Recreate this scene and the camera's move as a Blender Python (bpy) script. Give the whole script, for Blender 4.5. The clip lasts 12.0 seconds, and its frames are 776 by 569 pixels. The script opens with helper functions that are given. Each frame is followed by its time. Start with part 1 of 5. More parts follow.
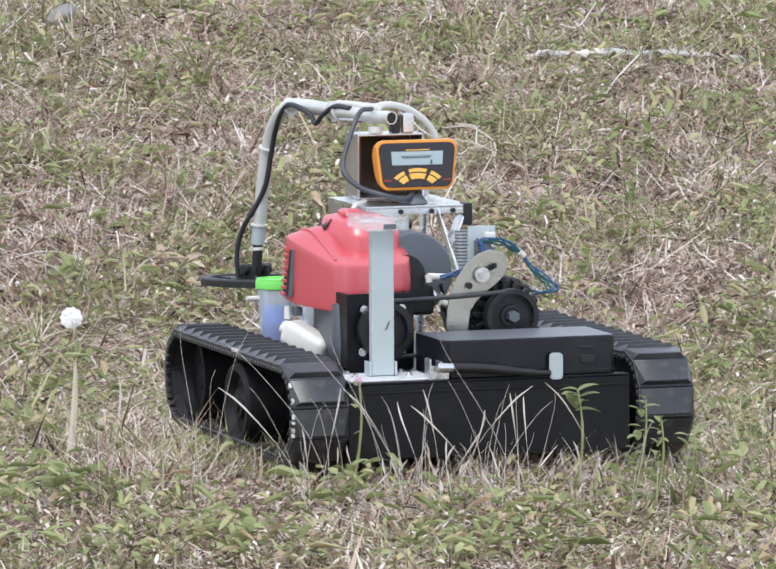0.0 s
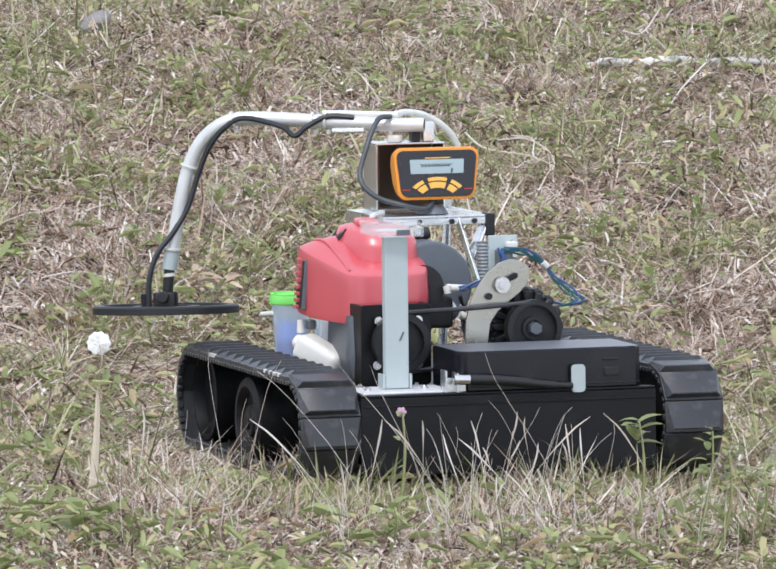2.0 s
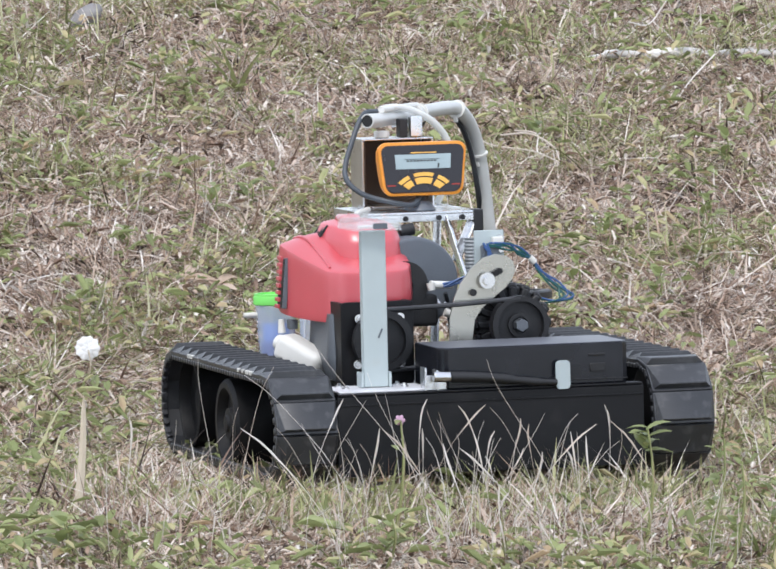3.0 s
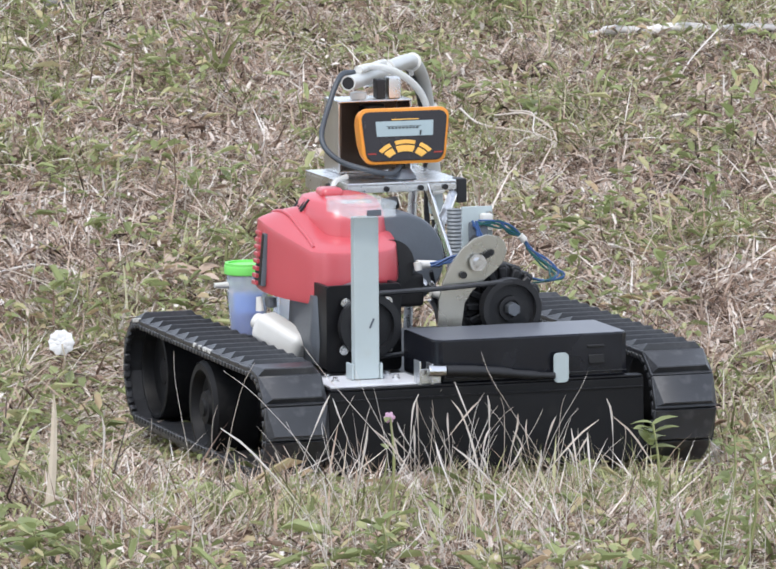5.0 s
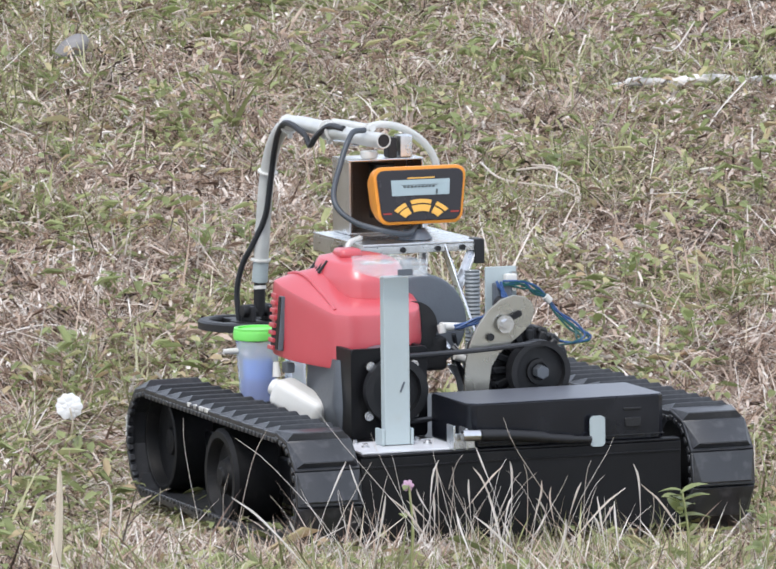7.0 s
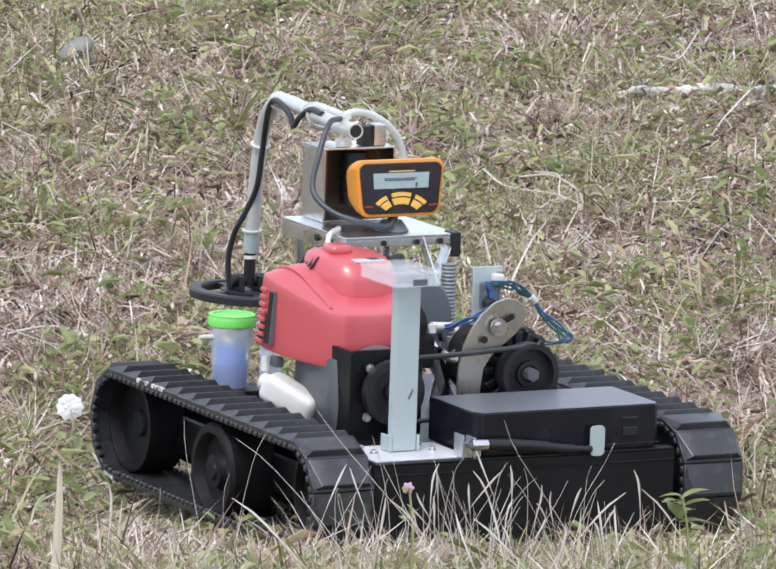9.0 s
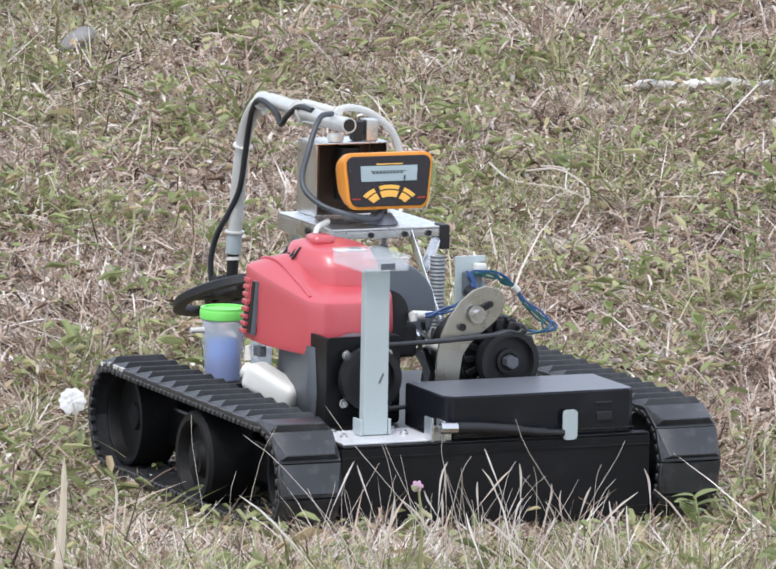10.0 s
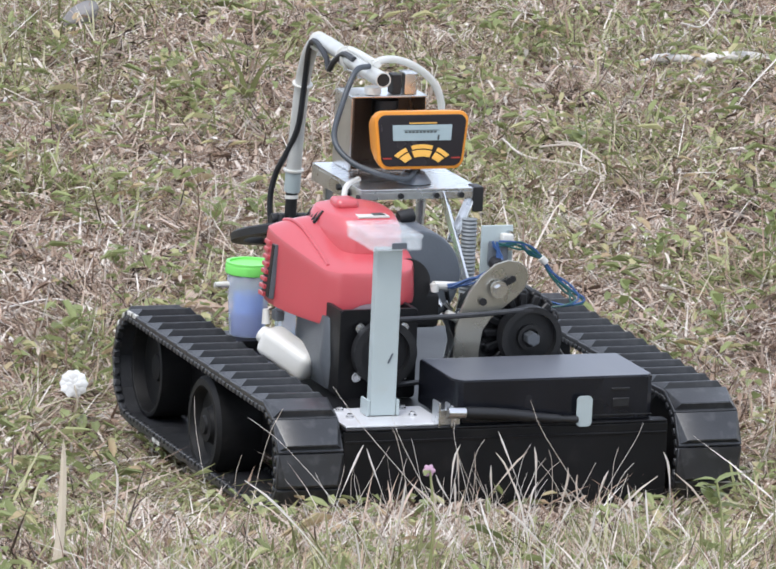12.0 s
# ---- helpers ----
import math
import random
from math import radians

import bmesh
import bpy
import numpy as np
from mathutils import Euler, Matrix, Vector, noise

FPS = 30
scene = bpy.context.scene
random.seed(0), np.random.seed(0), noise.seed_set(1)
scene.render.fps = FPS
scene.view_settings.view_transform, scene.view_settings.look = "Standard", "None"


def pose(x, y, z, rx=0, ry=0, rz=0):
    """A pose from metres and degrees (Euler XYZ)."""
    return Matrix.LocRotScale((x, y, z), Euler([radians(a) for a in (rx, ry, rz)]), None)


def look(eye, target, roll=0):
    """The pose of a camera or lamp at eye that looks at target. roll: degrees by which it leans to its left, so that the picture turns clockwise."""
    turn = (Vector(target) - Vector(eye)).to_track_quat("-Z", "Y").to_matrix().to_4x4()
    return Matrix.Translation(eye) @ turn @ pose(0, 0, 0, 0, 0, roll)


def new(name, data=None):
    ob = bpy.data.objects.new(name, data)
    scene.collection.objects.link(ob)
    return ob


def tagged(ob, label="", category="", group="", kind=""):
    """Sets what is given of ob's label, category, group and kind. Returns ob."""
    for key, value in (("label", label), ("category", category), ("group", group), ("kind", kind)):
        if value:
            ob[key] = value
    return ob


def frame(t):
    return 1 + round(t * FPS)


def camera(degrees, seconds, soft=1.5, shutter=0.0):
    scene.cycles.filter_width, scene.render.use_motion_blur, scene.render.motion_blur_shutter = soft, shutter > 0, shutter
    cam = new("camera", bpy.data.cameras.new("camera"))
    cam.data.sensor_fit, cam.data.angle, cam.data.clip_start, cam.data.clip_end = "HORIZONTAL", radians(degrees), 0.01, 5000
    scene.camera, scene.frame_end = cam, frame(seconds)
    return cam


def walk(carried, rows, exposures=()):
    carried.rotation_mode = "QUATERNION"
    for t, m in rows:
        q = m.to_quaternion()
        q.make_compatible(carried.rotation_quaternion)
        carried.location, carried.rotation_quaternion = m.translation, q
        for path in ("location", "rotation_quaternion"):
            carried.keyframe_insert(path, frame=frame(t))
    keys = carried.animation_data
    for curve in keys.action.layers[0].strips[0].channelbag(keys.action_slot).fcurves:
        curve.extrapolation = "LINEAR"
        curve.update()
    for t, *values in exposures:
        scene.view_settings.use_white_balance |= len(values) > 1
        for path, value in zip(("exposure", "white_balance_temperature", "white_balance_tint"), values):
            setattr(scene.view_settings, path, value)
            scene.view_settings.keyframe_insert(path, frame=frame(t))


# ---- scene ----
from mathutils.bvhtree import BVHTree

cam = camera(6.0, 12.0, soft=1.8)
# seconds, place, turn
PATH = [
    (0, -0.0665, -13.5796, 2.3566, 79.6703, -1.0508, -0.4924),
    (0.5, -0.0557, -13.3944, 2.3257, 79.7445, -1.0270, -0.2171),
    (1, -0.0496, -13.1805, 2.2938, 79.7475, -0.9988, -0.1073),
    (1.5, -0.0324, -12.9819, 2.2586, 79.7682, -0.9586, -0.0079),
    (2, -0.0213, -12.7745, 2.2151, 79.8109, -0.8593, 0.0368),
    (2.5, -0.0125, -12.5717, 2.1877, 79.7771, -0.7189, 0.0497),
    (3, -0.0054, -12.3678, 2.1552, 79.7568, -0.5724, 0.0540),
    (5, 0.0075, -11.8006, 2.0559, 79.6505, -0.1124, -0.0462),
    (5.5, 0.0049, -11.6688, 2.0373, 79.6309, 0.0200, -0.0385),
    (6, 0.0098, -11.5388, 2.0144, 79.6650, 0.1742, 0.0146),
    (6.5, 0.0076, -11.4538, 2.0055, 79.8558, 0.1536, 0.0422),
    (7, 0.0122, -11.4505, 2.0043, 80.0564, 0.0608, 0.0933),
    (9, 0.0094, -11.4510, 1.9907, 80.1616, -0.5374, 0.1975),
    (9.5, -0.0030, -11.4043, 1.9822, 80.1721, -0.7673, 0.1902),
    (10, -0.0154, -11.3423, 1.9776, 80.0884, -0.8862, 0.1727),
    (10.5, -0.0161, -11.2617, 1.9591, 80.0127, -0.9133, 0.1934),
    (11, -0.0136, -11.1905, 1.9410, 79.9590, -0.8858, 0.2238),
    (11.5, -0.0121, -11.1215, 1.9294, 79.9412, -0.8270, 0.2428),
    (12, -0.0135, -11.0498, 1.9180, 79.9673, -0.7721, 0.2464),
]
walk(cam, [(t, pose(*p)) for t, *p in PATH])

# ---------------------------------------------------------------- light
world = bpy.data.worlds.new("world")
scene.world = world
world.use_nodes = True
sky = world.node_tree.nodes.new("ShaderNodeTexSky")
sky.sky_type, sky.sun_disc = "NISHITA", False
sky.sun_elevation, sky.sun_rotation = radians(58), radians(200)
sky.dust_density, sky.air_density = 1.2, 1.0
back = world.node_tree.nodes["Background"]
cloud = world.node_tree.nodes.new("ShaderNodeMix")  # thin even cloud over the blue
cloud.data_type = "RGBA"
cloud.inputs[0].default_value = 0.6
cloud.inputs[7].default_value = (6.9, 7.3, 8.35, 1)
world.node_tree.links.new(sky.outputs[0], cloud.inputs[6])
world.node_tree.links.new(cloud.outputs[2], back.inputs[0])
back.inputs[1].default_value = 0.14
sun = new("sun", bpy.data.lights.new("sun", "SUN"))
sun.data.energy, sun.data.angle, sun.data.color = 1.3, radians(12), (1.0, 0.98, 0.955)
sun.matrix_world = look((-3.0, -6.5, 11.5), (0, 0, 0))
scene.view_settings.exposure = 0.72


# ---------------------------------------------------------------- materials
def mat(name, color, rough=0.5, metal=0.0, vary=0.15, scale=40.0, bump=0.1, spec=0.5, island=False, dirt=None, coat=0.0, coat_rough=0.1):
    """Two scales of noise vary the colour and the gloss; a fine one gives relief."""
    m = bpy.data.materials.new(name)
    m.use_nodes = True
    nt = m.node_tree
    b = nt.nodes["Principled BSDF"]
    b.inputs["Roughness"].default_value, b.inputs["Metallic"].default_value = rough, metal
    b.inputs["Specular IOR Level"].default_value = spec
    b.inputs["Coat Weight"].default_value, b.inputs["Coat Roughness"].default_value = coat, coat_rough
    co = nt.nodes.new("ShaderNodeTexCoord")
    big, fine = nt.nodes.new("ShaderNodeTexNoise"), nt.nodes.new("ShaderNodeTexNoise")
    big.inputs["Scale"].default_value, fine.inputs["Scale"].default_value = scale * 0.25, scale * 6
    big.inputs["Detail"].default_value, fine.inputs["Detail"].default_value = 6, 4
    for n in (big, fine):
        nt.links.new(co.outputs["Object"], n.inputs["Vector"])
    ramp = nt.nodes.new("ShaderNodeValToRGB")
    ramp.color_ramp.elements[0].position, ramp.color_ramp.elements[1].position = 0.3, 0.7
    ramp.color_ramp.elements[0].color = (*[c * (1 - vary) for c in color], 1)
    ramp.color_ramp.elements[1].color = (*[min(1, c * (1 + vary)) for c in color], 1)
    nt.links.new(big.outputs[0], ramp.inputs[0])
    out = ramp.outputs[0]
    if dirt:
        mix, edge = nt.nodes.new("ShaderNodeMix"), nt.nodes.new("ShaderNodeMapRange")
        mix.data_type = "RGBA"
        edge.inputs[1].default_value, edge.inputs[2].default_value = 0.55, 0.75
        edge.inputs[4].default_value = dirt[1]
        mid = nt.nodes.new("ShaderNodeTexNoise")
        mid.inputs["Scale"].default_value, mid.inputs["Detail"].default_value = scale, 8
        nt.links.new(co.outputs["Object"], mid.inputs["Vector"])
        nt.links.new(mid.outputs[0], edge.inputs[0])
        nt.links.new(edge.outputs[0], mix.inputs[0])
        nt.links.new(out, mix.inputs[6])
        mix.inputs[7].default_value = (*dirt[0], 1)
        out = mix.outputs[2]
    nt.links.new(out, b.inputs["Base Color"])
    rr = nt.nodes.new("ShaderNodeMapRange")
    rr.inputs[3].default_value, rr.inputs[4].default_value = max(0.02, rough - 0.12), min(1, rough + 0.12)
    nt.links.new(big.outputs[0], rr.inputs[0])
    nt.links.new(rr.outputs[0], b.inputs["Roughness"])
    if bump:
        bp = nt.nodes.new("ShaderNodeBump")
        bp.inputs["Strength"].default_value, bp.inputs["Distance"].default_value = bump, 0.002
        nt.links.new(fine.outputs[0], bp.inputs["Height"])
        nt.links.new(bp.outputs[0], b.inputs["Normal"])
    return m


def blade_mat(name, stops, rough=0.6, through_light=0.25, blotch=0.5):
    """Leaves and stems: each one takes its own colour from the stops; some light passes."""
    m = bpy.data.materials.new(name)
    m.use_nodes = True
    nt = m.node_tree
    b = nt.nodes["Principled BSDF"]
    geo, ramp, co, nz = (nt.nodes.new("ShaderNode" + k) for k in ("NewGeometry", "ValToRGB", "TexCoord", "TexNoise"))
    e = ramp.color_ramp.elements
    while len(e) < len(stops):
        e.new(0.5)
    for el, (p, c) in zip(e, stops):
        el.position, el.color = p, (*c, 1)
    nz.inputs["Scale"].default_value, nz.inputs["Detail"].default_value = 60, 3
    nt.links.new(co.outputs["Object"], nz.inputs["Vector"])
    mth = nt.nodes.new("ShaderNodeMath")
    mth.operation = "MULTIPLY_ADD"
    mth.inputs[1].default_value = 0.3
    sub = nt.nodes.new("ShaderNodeMath")
    sub.operation = "SUBTRACT"
    sub.inputs[1].default_value = 0.15
    nt.links.new(nz.outputs[0], mth.inputs[0])
    nt.links.new(geo.outputs["Random Per Island"], mth.inputs[2])
    wide, add = nt.nodes.new("ShaderNodeTexNoise"), nt.nodes.new("ShaderNodeMath")
    wide.inputs["Scale"].default_value, wide.inputs["Detail"].default_value = 9, 3
    nt.links.new(co.outputs["Object"], wide.inputs["Vector"])
    add.operation = "MULTIPLY_ADD"
    add.inputs[1].default_value = blotch
    nt.links.new(wide.outputs[0], add.inputs[0])
    nt.links.new(mth.outputs[0], add.inputs[2])
    sub.inputs[1].default_value = 0.15 + blotch / 2
    nt.links.new(add.outputs[0], sub.inputs[0])
    nt.links.new(sub.outputs[0], ramp.inputs[0])
    nt.links.new(ramp.outputs[0], b.inputs["Base Color"])
    b.inputs["Roughness"].default_value = rough
    tr, mx = nt.nodes.new("ShaderNodeBsdfTranslucent"), nt.nodes.new("ShaderNodeMixShader")
    mx.inputs[0].default_value = through_light
    nt.links.new(ramp.outputs[0], tr.inputs[0])
    nt.links.new(b.outputs[0], mx.inputs[1])
    nt.links.new(tr.outputs[0], mx.inputs[2])
    nt.links.new(mx.outputs[0], nt.nodes["Material Output"].inputs[0])
    return m


def clear_mat(name, tint, rough=0.08, alpha=0.35):
    m = bpy.data.materials.new(name)
    m.use_nodes = True
    b = m.node_tree.nodes["Principled BSDF"]
    b.inputs["Base Color"].default_value = (*tint, 1)
    b.inputs["Roughness"].default_value, b.inputs["IOR"].default_value = rough, 1.45
    b.inputs["Alpha"].default_value = alpha
    return m


SOIL = mat("soil", (0.12, 0.095, 0.062), 0.95, vary=0.45, scale=30, bump=0.8, spec=0.1, dirt=((0.25, 0.22, 0.12), 0.7))
DRY = blade_mat("dry_grass", [(0.0, (0.06, 0.041, 0.032)), (0.2, (0.215, 0.138, 0.098)), (0.4, (0.42, 0.298, 0.22)), (0.65, (0.575, 0.455, 0.365)), (0.85, (0.7, 0.615, 0.54)), (1.0, (0.84, 0.79, 0.73))], blotch=0.9)
GREEN = blade_mat("green_grass", [(0.0, (0.125, 0.12, 0.05)), (0.35, (0.25, 0.265, 0.11)), (0.7, (0.405, 0.415, 0.19)), (1.0, (0.57, 0.53, 0.36))], 0.5, 0.35)
LEAF = blade_mat("weed_leaf", [(0.0, (0.19, 0.215, 0.085)), (0.4, (0.29, 0.335, 0.135)), (0.7, (0.395, 0.435, 0.2)), (0.85, (0.54, 0.5, 0.27)), (1.0, (0.5, 0.37, 0.23))], 0.5, 0.4)
STRAW = blade_mat("straw", [(0.0, (0.42, 0.33, 0.22)), (0.5, (0.62, 0.53, 0.4)), (1.0, (0.8, 0.75, 0.66))], 0.5, 0.2)
STALK = blade_mat("bleached_stalk", [(0.0, (0.55, 0.46, 0.38)), (0.5, (0.68, 0.62, 0.55)), (1.0, (0.82, 0.78, 0.74))], 0.5, 0.15)
PALE = mat("pale_wood", (0.58, 0.56, 0.54), 0.7, vary=0.3, scale=60, bump=0.5)
GREYSTONE = mat("grey_stone", (0.2, 0.19, 0.185), 0.8, vary=0.3, scale=60, bump=0.5)
PETAL = blade_mat("petal", [(0.0, (0.86, 0.86, 0.84)), (1.0, (0.93, 0.93, 0.92))], 0.6, 0.3)
PINK = blade_mat("pink_petal", [(0.0, (0.5, 0.28, 0.42)), (1.0, (0.7, 0.5, 0.62))], 0.6, 0.3)
RUBBER = mat("rubber", (0.022, 0.023, 0.026), 0.38, vary=0.35, scale=60, bump=0.08, spec=0.7, dirt=((0.1, 0.1, 0.1), 0.4))
BLACK = mat("black_paint", (0.0045, 0.0045, 0.0055), 0.42, vary=0.3, scale=30, bump=0.05, spec=0.3, dirt=((0.03, 0.028, 0.026), 0.25))
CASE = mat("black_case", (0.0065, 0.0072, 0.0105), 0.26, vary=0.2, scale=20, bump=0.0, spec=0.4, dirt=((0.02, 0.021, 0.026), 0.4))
# sky sheen on the black case's top, put into a lighter base colour
TOP_SHEEN = mat("top_sheen", (0.095, 0.101, 0.118), 0.4, vary=0.15, scale=20, bump=0.0, spec=0.7, dirt=((0.13, 0.13, 0.14), 0.5))
TYRE = mat("tyre", (0.006, 0.006, 0.0065), 0.6, vary=0.3, scale=60, bump=0.15, spec=0.25, dirt=((0.03, 0.027, 0.024), 0.3))
PLASTIC = mat("black_plastic", (0.009, 0.009, 0.01), 0.5, vary=0.25, scale=60, bump=0.15)
RED = mat("red_plastic", (0.49, 0.066, 0.08), 0.36, vary=0.08, scale=25, bump=0.02, spec=0.7, coat=0.5, coat_rough=0.25)
GREY = mat("grey_casting", (0.12, 0.132, 0.148), 0.4, metal=0.35, vary=0.2, scale=60, bump=0.25)
SLATE = mat("slate_plastic", (0.1, 0.115, 0.135), 0.45, vary=0.15, scale=50, bump=0.1)
ALU = mat("aluminium", (0.7, 0.71, 0.72), 0.27, metal=1.0, vary=0.12, scale=60, bump=0.12, dirt=((0.4, 0.39, 0.37), 0.5))
DUSTY = mat("dusty_aluminium", (0.72, 0.72, 0.73), 0.5, metal=0.45, vary=0.12, scale=50, bump=0.15, dirt=((0.5, 0.47, 0.42), 0.5))
PAINTED = mat("grey_green_paint", (0.39, 0.45, 0.455), 0.38, vary=0.08, scale=40, bump=0.06, dirt=((0.36, 0.38, 0.36), 0.4))
TUBE = mat("brushed_tube", (0.58, 0.59, 0.57), 0.42, metal=0.35, vary=0.12, scale=60, bump=0.08)
STEEL = mat("bright_steel", (0.68, 0.68, 0.68), 0.25, metal=1.0, vary=0.1, scale=80, bump=0.05)
# grey steel, its olive reflection put into the base colour
OLIVE_SHEEN = mat("olive_sheen_steel", (0.47, 0.455, 0.4), 0.3, metal=0.85, vary=0.12, scale=50, bump=0.08)
ORANGE = mat("orange_plastic", (0.74, 0.28, 0.03), 0.36, vary=0.07, scale=40, bump=0.04)
KEY = mat("yellow_key", (0.9, 0.5, 0.1), 0.45, vary=0.06, scale=60, bump=0.05)
FACE = mat("face_panel", (0.018, 0.016, 0.02), 0.25, vary=0.2, scale=50, bump=0.03)
LCD = mat("lcd", (0.36, 0.45, 0.47), 0.25, vary=0.06, scale=60, bump=0.0)
INK = mat("ink", (0.05, 0.06, 0.06), 0.5, vary=0.1, scale=60, bump=0.0)
BROWN = mat("brown_board", (0.085, 0.05, 0.03), 0.5, vary=0.4, scale=40, bump=0.2)
WHITE = mat("white_plastic", (0.62, 0.61, 0.57), 0.4, vary=0.08, scale=50, bump=0.08, dirt=((0.5, 0.46, 0.4), 0.35))
SILVERWRAP = mat("silver_wrap", (0.6, 0.58, 0.53), 0.35, metal=0.5, vary=0.25, scale=90, bump=0.7)
BLUECUP = clear_mat("blue_cup", (0.62, 0.74, 0.92), 0.25, 0.36)
BLUE = mat("blue_plastic", (0.12, 0.24, 0.68), 0.4, vary=0.12, scale=40, bump=0.05)
LIQUID = mat("blue_liquid", (0.05, 0.06, 0.3), 0.25, vary=0.15, scale=40, bump=0.0)
LIME = mat("lime_lid", (0.2, 0.72, 0.14), 0.4, vary=0.07, scale=40, bump=0.03)
CABLE = mat("cable", (0.02, 0.022, 0.026), 0.42, vary=0.2, scale=80, bump=0.1)
GREYCABLE = mat("grey_cable", (0.05, 0.06, 0.072), 0.42, vary=0.2, scale=80, bump=0.1)
BLUEWIRE = mat("blue_wire", (0.03, 0.08, 0.22), 0.4, vary=0.2, scale=80, bump=0.0)
GREENWIRE = mat("green_wire", (0.014, 0.085, 0.08), 0.4, vary=0.2, scale=80, bump=0.0)
HOSE = clear_mat("clear_hose", (0.8, 0.81, 0.78), 0.25, 0.6)
CLEAR = clear_mat("clear_plastic", (0.85, 0.9, 0.92), 0.05, 0.2)
FLEX = mat("flex_hose", (0.23, 0.25, 0.26), 0.5, vary=0.15, scale=60, bump=0.1)


# ---------------------------------------------------------------- shapes
PIECES = ("link", "leaf", "blade", "petal", "dead_leaf", "dry_stalks", "engine_cover", "bolt")


def part(name, bm, material, parent=None, label="", m=None):
    me = bpy.data.meshes.new(name)
    bm.to_mesh(me)
    bm.free()
    for p in me.polygons:
        p.use_smooth = True
    me.set_sharp_from_angle(angle=radians(38))
    me.materials.append(material)
    ob = new(name, me)
    ob.parent = parent
    if name not in PIECES:
        ob.modifiers.new("flats", "WEIGHTED_NORMAL").keep_sharp = True
    if m:
        ob.matrix_basis = m
    return tagged(ob, label)


def box(x0, x1, y0, y1, z0, z1, bevel=0.002, bm=None, m=None, seg=2):
    bm = bm or bmesh.new()
    mm = Matrix.Translation(((x0 + x1) / 2, (y0 + y1) / 2, (z0 + z1) / 2)) @ Matrix.Diagonal((x1 - x0, y1 - y0, z1 - z0, 1))
    vs = bmesh.ops.create_cube(bm, size=1, matrix=(m or Matrix()) @ mm)["verts"]
    if bevel:
        es = list({e for v in vs for e in v.link_edges})
        bmesh.ops.bevel(bm, geom=es, offset=bevel, segments=seg, affect="EDGES", profile=0.5)
    return bm


def rod(p, q, r, r2=None, seg=16, bm=None, bevel=0.0, caps=True):
    bm = bm or bmesh.new()
    p, q = Vector(p), Vector(q)
    mm = Matrix.Translation((p + q) / 2) @ (q - p).to_track_quat("Z", "Y").to_matrix().to_4x4()
    vs = bmesh.ops.create_cone(bm, cap_ends=caps, segments=seg, radius1=r, radius2=r if r2 is None else r2, depth=(q - p).length, matrix=mm)["verts"]
    if bevel:
        es = [e for e in {e for v in vs for e in v.link_edges} if len(e.link_faces) == 2 and e.calc_face_angle() > 1.0]
        bmesh.ops.bevel(bm, geom=es, offset=bevel, segments=2, affect="EDGES", profile=0.5)
    return bm


def smooth_line(pts, n=8):
    pts = [Vector(p) for p in pts]
    pts = [2 * pts[0] - pts[1], *pts, 2 * pts[-1] - pts[-2]]
    out = []
    for a, b, c, d in zip(pts, pts[1:], pts[2:], pts[3:]):
        for k in range(n):
            u = k / n
            out.append(0.5 * (2 * b + (c - a) * u + (2 * a - 5 * b + 4 * c - d) * u * u + (3 * b - a - 3 * c + d) * u**3))
    return out + [pts[-2]]


def sweep(pts, r, seg=8, bm=None, n=8, radii=None, hollow=0.0):
    """A round bar along a smooth line; hollow: the open end's bore."""
    bm = bm or bmesh.new()
    line = smooth_line(pts, n) if n else [Vector(p) for p in pts]
    rings, up = [], Vector((0.13, 0.31, 0.94)).normalized()
    for i, p in enumerate(line):
        d = (line[min(i + 1, len(line) - 1)] - line[max(i - 1, 0)]).normalized()
        side = d.cross(up).normalized() if abs(d.dot(up)) < 0.98 else d.cross(Vector((1, 0, 0))).normalized()
        up = side.cross(d).normalized()
        rr = r if radii is None else radii[min(i * len(radii) // len(line), len(radii) - 1)]
        rings.append([bm.verts.new(p + rr * (math.cos(a) * side + math.sin(a) * up)) for a in (2 * math.pi * k / seg for k in range(seg))])
    for a, b in zip(rings, rings[1:]):
        for k in range(seg):
            bm.faces.new((a[k], a[(k + 1) % seg], b[(k + 1) % seg], b[k]))
    if hollow:
        d = (line[0] - line[1]).normalized()
        c = line[0]
        inner = [bm.verts.new(c + (v.co - c) * hollow) for v in rings[0]]
        deep = [bm.verts.new(v.co - d * 0.03) for v in inner]
        for k in range(seg):
            j = (k + 1) % seg
            bm.faces.new((rings[0][j], rings[0][k], inner[k], inner[j]))
            bm.faces.new((inner[j], inner[k], deep[k], deep[j]))
        bm.faces.new(deep)
    else:
        bm.faces.new(rings[0][::-1])
    bm.faces.new(rings[-1])
    bmesh.ops.recalc_face_normals(bm, faces=bm.faces)
    return bm


def prism(outline, depth, m, bm=None, bevel=0.0):
    """An outline in x, y, made thick along -z, laid by m."""
    bm = bm or bmesh.new()
    top = [bm.verts.new(m @ Vector((x, y, 0))) for x, y in outline]
    low = [bm.verts.new(m @ Vector((x, y, -depth))) for x, y in outline]
    f = [bm.faces.new(top), bm.faces.new(low[::-1])]
    n = len(outline)
    for k in range(n):
        f.append(bm.faces.new((top[k], low[k], low[(k + 1) % n], top[(k + 1) % n])))
    bmesh.ops.recalc_face_normals(bm, faces=f)
    if bevel:
        es = list({e for q in f[:2] for e in q.edges})
        bmesh.ops.bevel(bm, geom=es, offset=bevel, segments=2, affect="EDGES", profile=0.5)
    return bm


